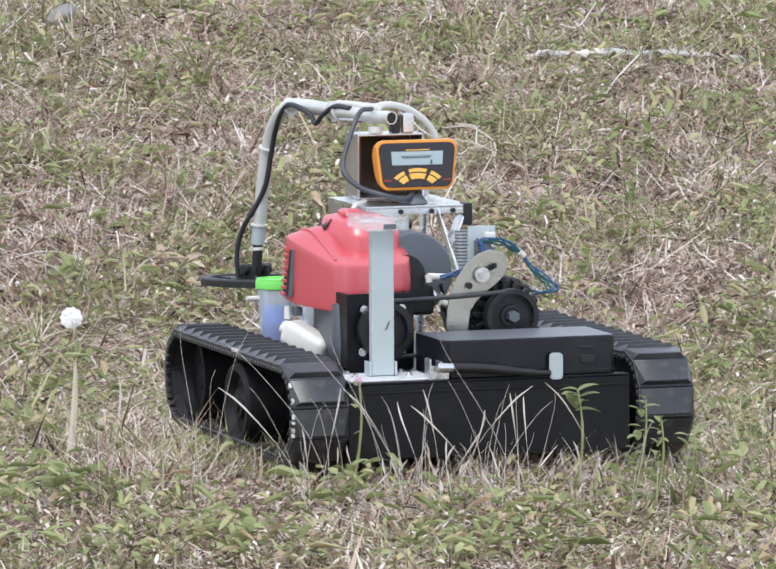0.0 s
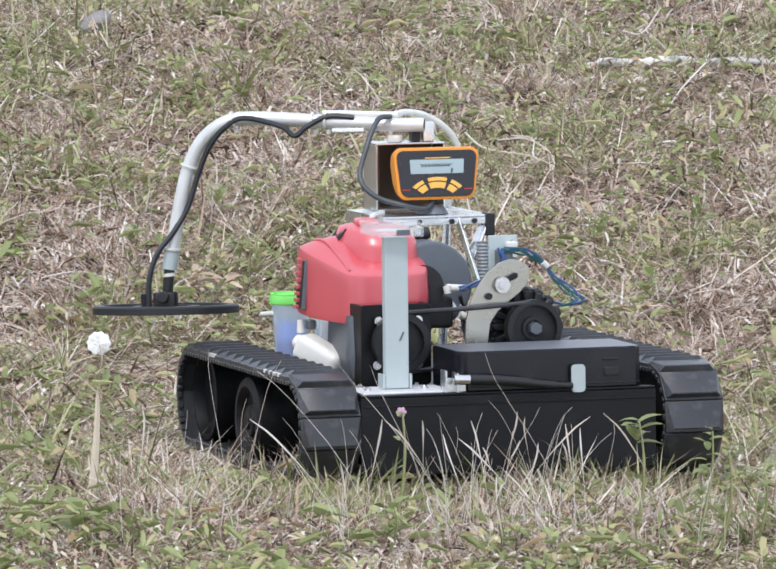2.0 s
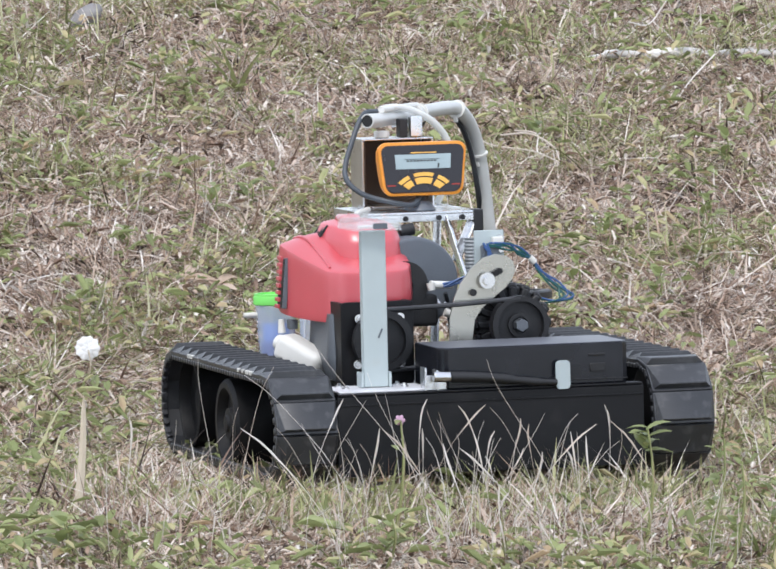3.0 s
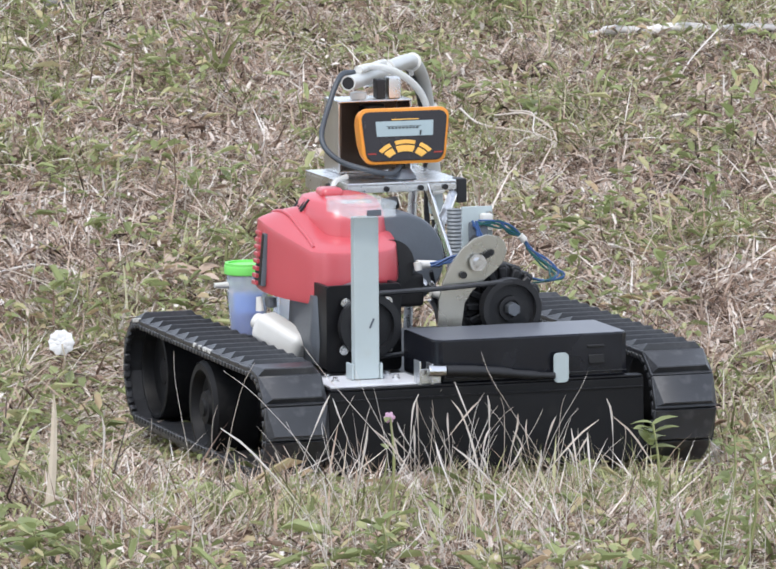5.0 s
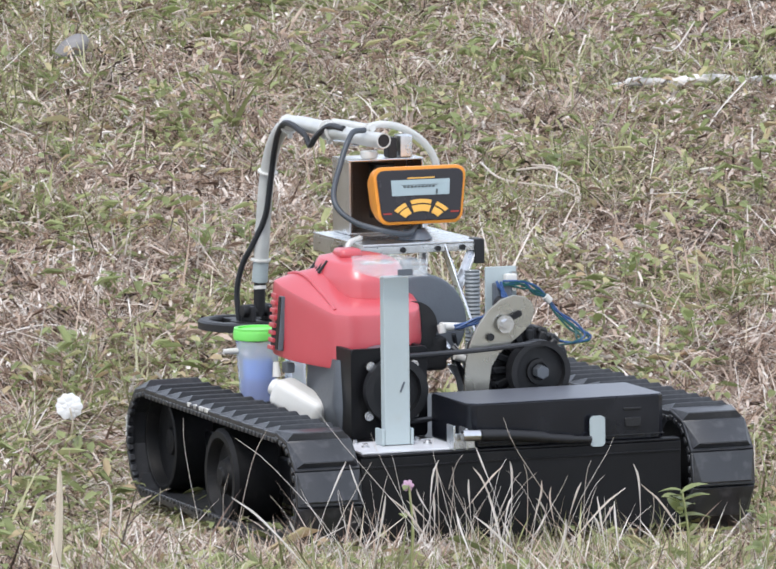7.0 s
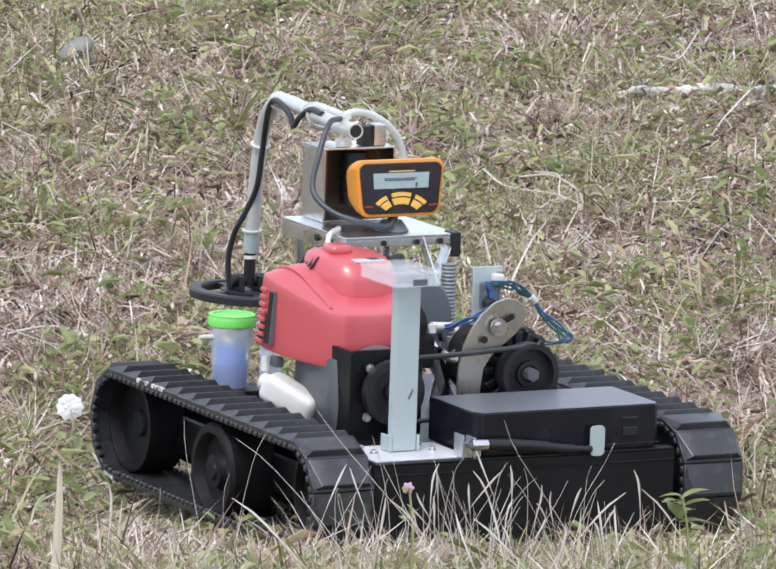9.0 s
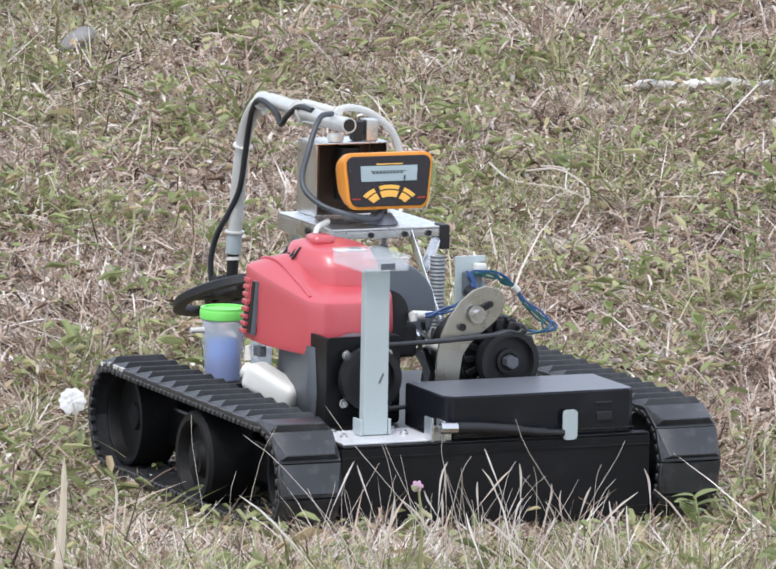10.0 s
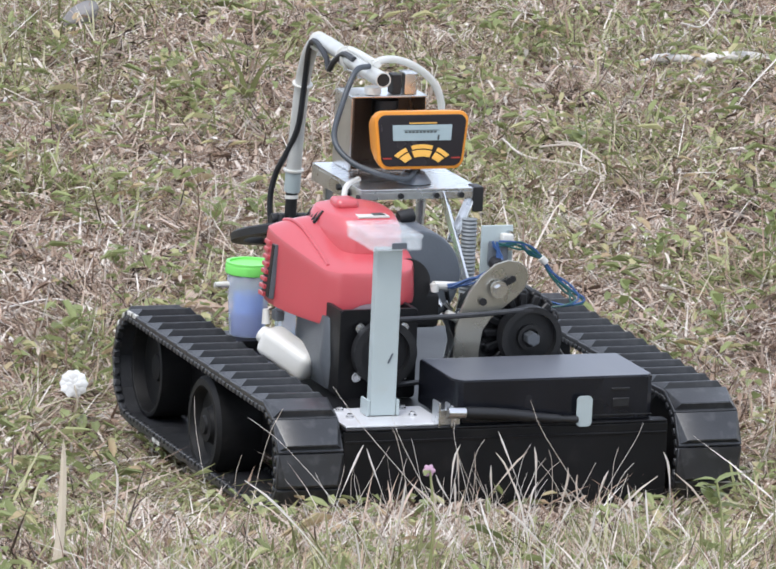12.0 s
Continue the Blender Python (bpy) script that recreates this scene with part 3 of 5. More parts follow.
def build_engine():
    def rr(x0, x1, y0, y1, z, r, dz=0.0):
        return [Vector(((x0 + x1) / 2 + x, (y0 + y1) / 2 + y, z + dz * y)) for x, y in rounded(x1 - x0, y1 - y0, r, 4)]
    # the cover: outline in plan with the heights of its lower and upper edge, then a raised hump
    plan = [(-0.036, -0.112, 0.238, 0.281), (-0.085, -0.116, 0.24, 0.281), (-0.130, -0.115, 0.237, 0.281), (-0.148, -0.110, 0.215, 0.2815), (-0.162, -0.096, 0.212, 0.2825), (-0.183, -0.045, 0.214, 0.298),
            (-0.199, 0.0, 0.218, 0.311), (-0.1995, 0.032, 0.222, 0.3165), (-0.188, 0.048, 0.226, 0.3175), (-0.11, 0.052, 0.23, 0.322), (-0.04, 0.05, 0.24, 0.32), (-0.033, -0.04, 0.245, 0.304)]
    cx, cy = -0.105, -0.02
    def lay(k, u, dz=0.0):
        return [Vector((cx + (x - cx) * k, cy + (y - cy) * k, z0 + (z1 - z0) * u + dz)) for x, y, z0, z1 in plan]
    bm = loft([lay(0.96, 0, 0.002), lay(1.015, 0), lay(1.03, 0.08), lay(1.02, 0.5), lay(1.005, 0.93), lay(0.99, 1.0, 0.001), lay(0.93, 1.0, 0.005), lay(0.62, 1.0, 0.016), lay(0.2, 1.0, 0.02)])
    crease = bm.edges.layers.float.new("crease_edge")
    bm.edges.ensure_lookup_table()
    n = len(plan)
    bm.verts.index_update()
    for e in bm.edges:
        a, b = sorted(v.index for v in e.verts)
        if (a % n == b % n and a % n in (3, 4, 7) and b // n < 7) or (a // n == b // n and a // n in (1, 5)):
            e[crease] = 0.8
    hump = [(-0.034, -0.066), (-0.075, -0.069), (-0.114, -0.066), (-0.130, -0.05), (-0.152, -0.005), (-0.15, 0.036), (-0.1, 0.046), (-0.035, 0.042)]
    def rise(k, z, back=0.0):
        return [Vector((-0.09 + (x + 0.09) * k, -0.01 + (y + 0.01) * k + back, z + 0.08 * (y + 0.1) * (k < 0.99))) for x, y in hump]
    loft([rise(1.05, 0.276), rise(1.03, 0.302), rise(0.985, 0.3185), rise(0.93, 0.3305, 0.003), rise(0.84, 0.338, 0.006), rise(0.4, 0.3435, 0.008)], bm)
    loft([rr(-0.122, -0.086, -0.016, 0.026, 0.343, 0.01), rr(-0.12, -0.088, -0.013, 0.023, 0.357, 0.008), rr(-0.116, -0.092, -0.01, 0.02, 0.3595, 0.006)], bm)
    bm.verts.index_update()
    for e in bm.edges:
        a, b = sorted(v.index - 9 * n for v in e.verts)
        if 0 <= a and b < 6 * len(hump) and a // len(hump) == b // len(hump) and a // len(hump) in (2, 4):
            e[crease] = 0.8
    tree = BVHTree.FromBMesh(bm)
    cover = part("engine_cover", bm, RED, robot, "glossy red plastic engine cover")
    soft = cover.modifiers.new("round", "SUBSURF")
    soft.levels = soft.render_levels = 2
    # the raised welt across the cover's shoulder
    line = []
    for k in range(11):
        u = k / 10
        x, y = -0.176 + 0.02 * math.sin(1.5 * u), 0.034 - 0.122 * u
        hit = tree.ray_cast(Vector((x, y, 0.5)), Vector((0, 0, -1)))[0]
        line.append((x, y, hit.z - 0.0008))
    part("welt", sweep(line, 0.0026, 8, n=3), RED, cover)
    lean = Matrix.Translation((-0.2005, 0.0, 0.264)) @ Matrix.Rotation(radians(5), 4, "Y")
    for k in range(8):
        z = -0.037 + k * 0.0098
        part("vent_slat", box(-0.0045, 0.006, 0.015, 0.034, z, z + 0.0058, 0.0012, m=lean), RED, cover)
    # solid black block behind the slats gives their gaps painted shade
    part("gap_shade", box(-0.0005, 0.006, 0.014, 0.033, -0.036, 0.04, 0.001, m=lean), BLACK, cover, "black backing for the shade in the gaps between slats")
    tilt = lean @ Matrix.Translation((0.001, 0.003, 0)) @ Matrix.Rotation(radians(-5), 4, "Z")
    part("emblem_rim", box(-0.003, 0.004, -0.0085, 0.0085, -0.036, 0.036, 0.001, m=tilt), GREY, cover)
    part("emblem", box(-0.0038, 0.0, -0.0066, 0.0066, -0.0345, 0.0345, 0.0004, m=tilt), BLACK, cover, "dark maker's plate with pale rim")
    # black inlays, not cut slits: the slits' inner shade as colour
    for k in range(5):
        slot = Matrix.Translation((-0.1445, 0.026 - k * 0.0085, 0.3375)) @ Matrix.Rotation(radians(-50), 4, "Y")
        part("vent_slot_shade", box(-0.010, 0.010, -0.0016, 0.0016, -0.003, 0.0006, 0.0005, m=slot, seg=1), PLASTIC, cover)
    part("sticker", box(-0.102, -0.06, -0.05, -0.024, 0.3415, 0.3442, 0.0003, seg=1), WHITE, cover, "white warning sticker")
    part("sticker_print", box(-0.08, -0.064, -0.046, -0.03, 0.3443, 0.3448, 0.0, seg=1), INK, cover)
    # fan shroud, crankcase, mounting plate
    bm = rod((-0.022, -0.055, 0.262), (-0.022, 0.04, 0.262), 0.064, seg=40, bevel=0.006)
    sh = part("fan_shroud", bm, SLATE, robot, "slate grey round fan shroud")
    bm = ring((-0.046, -0.085, 0.26), (0, 1, 0), 0.034, 0.012, 0.03, 32)
    box(-0.05, 0.004, -0.082, -0.056, 0.2, 0.245, 0.006, bm)
    part("recoil", bm, PLASTIC, sh, "black recoil starter housing")
    part("filler_cap", rod((-0.03, 0.0, 0.331), (-0.008, 0.0, 0.335), 0.009, seg=18, bevel=0.002), PLASTIC, sh)
    bm = loft([rr(-0.162, -0.09, -0.125, 0.0, 0.132, 0.012), rr(-0.17, -0.085, -0.128, 0.005, 0.165, 0.02), rr(-0.164, -0.08, -0.122, 0.01, 0.225, 0.016)])
    part("crankcase", bm, GREY, robot, "grey cast engine crankcase")
    o = rounded(0.106, 0.118, 0.006, 3)
    pl = part("mount_plate", prism(o, 0.006, Matrix.Translation((-0.107, -0.157, 0.1845)) @ Matrix.Rotation(radians(90), 4, "X"), bevel=0.001), BLACK, robot, "black engine mounting plate")
    for x in (-0.160, -0.060):
        part("side_plate", box(x, x + 0.006, -0.154, -0.1, 0.13, 0.2425, 0.001), BLACK, pl)
    for x, z in ((-0.1355, 0.2205), (-0.1385, 0.1565), (-0.076, 0.2205), (-0.076, 0.1565)):
        b = rod((x, -0.1625, z), (x, -0.166, z), 0.0065, seg=14)
        rod((x, -0.1655, z), (x, -0.169, z), 0.004, seg=6, bm=b)
        part("bolt", b, STEEL, pl)
    part("clutch_housing", rod((-0.107, -0.151, 0.194), (-0.107, -0.12, 0.194), 0.05, seg=40, bevel=0.004), GREY, robot, "grey cast clutch housing")
    bm = ring((-0.104, -0.179, 0.189), (0, 1, 0), 0.043, 0.033, 0.014, 40)
    rod((-0.104, -0.167, 0.189), (-0.104, -0.163, 0.189), 0.041, seg=40, bm=bm)
    rod((-0.104, -0.175, 0.189), (-0.104, -0.163, 0.189), 0.012, seg=20, bm=bm)
    part("drive_pulley", bm, PLASTIC, pl, "black engine drive pulley")
    # flat belt loop between the pulleys
    bm = bmesh.new()
    for (x0, z0, x1, z1) in ((-0.104, 0.2325, 0.098, 0.241), (-0.104, 0.1455, 0.098, 0.165)):
        sweep([(x0, -0.173, z0), ((x0 + x1) / 2, -0.173, (z0 + z1) / 2 - 0.0015), (x1, -0.173, z1)], 0.0035, 8, bm)
    part("drive_belt", bm, RUBBER, robot, "black rubber drive belt")


build_engine()


def build_tank():
    p, q = Vector((-0.206, -0.008, 0.177)), Vector((-0.164, -0.062, 0.146))
    m = Matrix.Translation((p + q) / 2) @ (q - p).to_track_quat("Z", "Y").to_matrix().to_4x4()
    bm = box(-0.0215, 0.0215, -0.02, 0.02, -0.041, 0.041, 0.012, None, m, 4)
    rod(m @ Vector((0, 0, -0.04)), m @ Vector((0, 0, -0.05)), 0.012, 0.011, 18, bm, 0.002)
    t = part("bottle", bm, WHITE, robot, "off-white plastic bottle lying beside the engine")
    part("spigot", rod((-0.204, 0.008, 0.193), (-0.205, 0.008, 0.212), 0.006, 0.004, 10), WHITE, t)
    part("clamp", box(-0.196, -0.184, -0.008, 0.012, 0.198, 0.212, 0.002), GREY, t)


build_tank()


def build_cup():
    c = Vector((-0.166, 0.192, 0))
    bm = loft([[c + Vector((r * math.cos(a), r * math.sin(a), z)) for a in (2 * math.pi * k / 28 for k in range(28))] for r, z in ((0.0235, 0.138), (0.0245, 0.141), (0.0285, 0.2), (0.03, 0.226))])
    cup = part("cup", bm, BLUECUP, robot, "blue translucent plastic tub with a lime lid")
    def core(rows, name, material):
        part(name, loft([[c + Vector((r * math.cos(a), r * math.sin(a), z)) for a in (2 * math.pi * k / 28 for k in range(28))] for r, z in rows]), material, cup)
    core(((0.0215, 0.1395), (0.0228, 0.168)), "liquid", LIQUID)
    core(((0.019, 0.1685), (0.0205, 0.194)), "inner_pot", BLUE)
    part("reservoir", box(-0.14, -0.118, 0.13, 0.16, 0.1255, 0.205, 0.004), BLUECUP, cup, "pale blue translucent reservoir")
    bm = rod(c + Vector((0, 0, 0.221)), c + Vector((0, 0, 0.235)), 0.0325, seg=32, bevel=0.003)
    ring(c + Vector((0, 0, 0.2345)), (0, 0, 1), 0.0315, 0.027, 0.003, 32, bm)
    part("lid", bm, LIME, cup, "lime green snap lid")
    part("nozzle", rod(c + Vector((-0.028, 0, 0.207)), c + Vector((-0.048, 0, 0.207)), 0.0045, 0.0035, 10), WHITE, cup)
    part("plinth", box(-0.2, -0.13, 0.155, 0.225, 0.1255, 0.1372, 0.002), BLACK, cup)


build_cup()


def build_alternator():
    c = Vector((0.098, 0.036, 0.203))
    bm = rod(c + Vector((0, -0.165, 0)), c + Vector((0, -0.06, 0)), 0.053, seg=36, bevel=0.008)
    for k in range(16):
        a = 2 * math.pi * k / 16
        m = Matrix.Translation(c) @ Matrix.Rotation(a, 4, "Y")
        box(-0.0075, 0.0075, -0.17, -0.1, 0.046, 0.0575, 0.003, bm, m, 1)
        box(-0.005, 0.005, -0.176, -0.164, 0.02, 0.052, 0.002, bm, m, 1)
    alt = part("alternator", bm, PLASTIC, robot, "grimy black alternator with cooling fins")
    bm = ring(c + Vector((0, -0.212, 0)), (0, 1, 0), 0.0415, 0.034, 0.02, 40)
    rod(c + Vector((0, -0.2, 0)), c + Vector((0, -0.178, 0)), 0.037, seg=40, bm=bm)
    ring(c + Vector((0, -0.206, 0)), (0, 1, 0), 0.017, 0.012, 0.02, 30, bm)
    part("pulley", bm, PLASTIC, alt, "black dished belt pulley")
    part("pulley_nut", rod(c + Vector((0, -0.219, 0)), c + Vector((0, -0.2, 0)), 0.0095, seg=6, bevel=0.001), GREY, alt)
    # the slotted bracket: an upright with a round head
    o = [(-0.005, 0.128), (0.03, 0.128), (0.03, 0.185), (0.034, 0.212), (0.045, 0.228), (0.062, 0.242), (0.08, 0.256), (0.09, 0.267), (0.095, 0.281), (0.092, 0.293), (0.082, 0.301), (0.066, 0.304), (0.048, 0.299), (0.03, 0.285), (0.014, 0.264), (0.004, 0.243), (-0.003, 0.215)]
    br = part("bracket_plate", prism(o, 0.005, Matrix.Translation((0.001, -0.16, 0)) @ Matrix.Rotation(radians(90), 4, "X"), bevel=0.0008), OLIVE_SHEEN, robot, "grey steel bracket with an olive reflection tint and an arc slot")
    bm = bmesh.new()
    for k in (-1, 0, 1):
        rod((0.0665 + 0.005 * k, -0.1657, 0.2775 + 0.0025 * k), (0.0665 + 0.005 * k, -0.1635, 0.2775 + 0.0025 * k), 0.0045, seg=14, bm=bm)
    part("slot", bm, PLASTIC, br)
    part("hole", rod((0.032, -0.1657, 0.251), (0.032, -0.1635, 0.251), 0.005, seg=14), PLASTIC, br)
    b = ring((0.0515, -0.17, 0.2675), (0, 1, 0), 0.0115, 0.0055, 0.005, 20)
    rod((0.0515, -0.176, 0.2675), (0.0515, -0.166, 0.2675), 0.0068, seg=6, bm=b)
    part("clamp_bolt", b, STEEL, br)
    ch = sweep([(0.15, -0.13, 0.175), (0.17, -0.11, 0.155), (0.19, -0.09, 0.145), (0.21, -0.08, 0.14)], 0.007, 8)
    part("lead", ch, CABLE, alt)


build_alternator()


def build_wiring():
    al = part("terminal_plate", box(0.06, 0.104, -0.075, -0.071, 0.255, 0.333, 0.001), PAINTED, robot, "pale aluminium terminal plate on the alternator")
    part("plate_foot", box(0.06, 0.104, -0.071, -0.05, 0.255, 0.259, 0.001), PAINTED, al)
    part("terminal_block", box(0.068, 0.092, -0.093, -0.0755, 0.28, 0.313, 0.003), SLATE, al)
    part("suppressor", rod((0.074, -0.09, 0.288), (0.074, -0.108, 0.284), 0.0095, seg=16, bevel=0.002), PLASTIC, al, "black round suppressor")
    for z in (0.322, 0.306):
        part("screw", rod((0.097, -0.085, z), (0.097, -0.0755, z), 0.005, seg=10), STEEL, al)
    part("clip_nut", box(0.084, 0.1, -0.09, -0.0755, 0.312, 0.324, 0.003), WHITE, al)
    r = random.Random(3)
    j = lambda s=0.005: r.uniform(-s, s)
    for k in range(4):
        bm = sweep([(0.07 + j(), -0.096, 0.316 + j()), (0.077 + j(), -0.1, 0.294 + j()), (0.06 + j(), -0.108, 0.278 + j()), (0.038 + j(), -0.106, 0.266 + j()), (0.014 + j(), -0.1, 0.26 + j(0.003)), (-0.005 + j(), -0.095, 0.258 + j(0.002))], 0.0017, 6)
        part("wire", bm, BLUEWIRE, al, "blue wire")
    for k in range(6):
        bm = sweep([(0.076 + j(), -0.095, 0.312 + j()), (0.1 + j(), -0.096, 0.31 + j()), (0.12 + j(), -0.095, 0.302 + j()), (0.1395, -0.095, 0.29 + j(0.003)), (0.152 + j(), -0.097, 0.272 + j()), (0.173 + j(), -0.1, 0.252 + j()), (0.186 + j(0.012), -0.106, 0.238 + j(0.003)), (0.176 + j(0.012), -0.108, 0.231), (0.15, -0.1, 0.232 + j())], 0.0014, 6)
        part("wire", bm, GREENWIRE if k % 3 else BLUEWIRE, al, "dark green wire" if k % 3 else "blue wire")
    part("wire_tie", rod((0.136, -0.096, 0.293), (0.143, -0.096, 0.286), 0.005, seg=10), WHITE, al)
    for p, q in (((-0.012, -0.097, 0.26), (0.022, -0.092, 0.258)), ((0.01, -0.09, 0.22), (0.03, -0.09, 0.212)), ((-0.012, -0.099, 0.263), (-0.011, -0.1, 0.252))):
        part("terminal", rod(p, q, 0.006, 0.005, 12), WHITE, al)
    for p, q in (((0.012, -0.075, 0.232), (0.022, -0.075, 0.222)), ((0.03, -0.08, 0.222), (0.038, -0.08, 0.208)), ((0.002, -0.072, 0.236), (0.008, -0.078, 0.228)), ((-0.01, -0.11, 0.16), (-0.004, -0.12, 0.148))):
        part("clip", rod(p, q, 0.0045, 0.003, 8), STEEL, al)
    for p in (0.0, 0.02):
        bm = sweep([(0.02, -0.06, 0.245 - p), (0.035, -0.04, 0.2), (0.05, -0.03, 0.16 + p), (0.04, -0.02, 0.13)], 0.003, 6)
        part("wire", bm, CABLE, al)
    # corrugated hose
    pts = [Vector((0.094, 0.062, 0.13 + 0.0026 * k)) for k in range(72)]
    bm = sweep(pts, 0.0105, 14, n=0, radii=[0.0108 if k % 2 else 0.0095 for k in range(72)])
    part("corrugated_hose", bm, FLEX, robot, "grey corrugated hose")


build_wiring()


def build_tower():
    bm = box(-0.056, 0.112, 0.075, 0.272, 0.35, 0.354, 0.0008)
    box(-0.056, -0.052, 0.075, 0.272, 0.33, 0.35, 0.0008, bm)
    box(0.108, 0.112, 0.075, 0.272, 0.338, 0.35, 0.0008, bm)
    box(-0.052, 0.108, 0.075, 0.078, 0.34, 0.35, 0.0006, bm)
    plate = part("tower_plate", bm, ALU, robot, "bare aluminium platform with folded rim")
    part("corner_block", box(0.102, 0.116, 0.071, 0.097, 0.322, 0.3555, 0.002), PLASTIC, plate)
    for y in (0.08, 0.12, 0.16):
        part("bolt", rod((-0.0595, y, 0.342), (-0.056, y, 0.342), 0.0045, seg=8), PLASTIC, plate)
    for x in (0.0, 0.05, 0.085):
        part("bolt", rod((x, 0.0715, 0.345), (x, 0.075, 0.345), 0.004, seg=8), PLASTIC, plate)
    for pts in (((0.107, 0.08, 0.345), (0.076, 0.072, 0.28)), ((0.062, 0.085, 0.348), (0.083, 0.03, 0.232)), ((0.04, 0.0, 0.21), (0.056, -0.01, 0.126)), ((0.047, 0.03, 0.194), (0.09, 0.03, 0.126)), ((0.084, 0.03, 0.22), (0.063, 0.03, 0.126)), ((-0.045, 0.25, 0.342), (-0.03, 0.25, 0.126)), ((0.1, 0.25, 0.342), (0.09, 0.25, 0.126))):
        p, q = map(Vector, pts)
        m = Matrix.Translation((p + q) / 2) @ (q - p).to_track_quat("Z", "Y").to_matrix().to_4x4()
        h = (q - p).length / 2
        bm = box(-0.0055, 0.0055, -0.0015, 0.0015, -h, h, 0.0006, m=m, seg=1)
        box(-0.0055, -0.0035, -0.0015, 0.009, -h, h, 0.0006, bm, m, 1)
        part("strut", bm, ALU, robot, "thin aluminium angle strut")
    # open square housing, dark board inside
    y0, y1, x0, x1, z0, z1, w = 0.202, 0.268, -0.029, 0.079, 0.3545, 0.456, 0.003
    bm = box(x0, x1, y0, y1, z1 - w, z1, 0.0008)
    box(x0, x0 + w, y0, y1, z0, z1 - w, 0.0008, bm)
    box(x1 - w, x1, y0, y1, z0, z1 - w, 0.0008, bm)
    box(x0 + w, x1 - w, y0, y1, z0, z0 + w, 0.0008, bm)
    h = part("motor_housing", bm, ALU, robot, "open-fronted aluminium square housing")
    part("inner_board", box(x0 + w, x1 - w, y1 - 0.006, y1 - 0.001, z0 + w, z1 - w, 0.0005), BROWN, h, "dark brown board")
    part("inner_lining", box(x0 + w + 0.0005, x0 + w + 0.003, y0 + 0.002, y1 - 0.007, z0 + w + 0.001, z1 - w - 0.001, 0.0004, seg=1), BROWN, h)
    part("inner_motor", rod((0.03, y0 + 0.03, z0 + 0.02), (0.03, y0 + 0.03, z1 - 0.01), 0.018, seg=20), PLASTIC, h)
    # parts on the housing's top
    part("pivot_cap", rod((0.004, 0.212, 0.4565), (0.004, 0.212, 0.467), 0.0115, seg=20, bevel=0.002), WHITE, h)
    part("bearing_block", box(0.045, 0.063, 0.2, 0.226, 0.4565, 0.487, 0.002), ALU, h)
    part("end_switch", box(0.029, 0.042, 0.204, 0.224, 0.4565, 0.484, 0.002), PLASTIC, h)


build_tower()


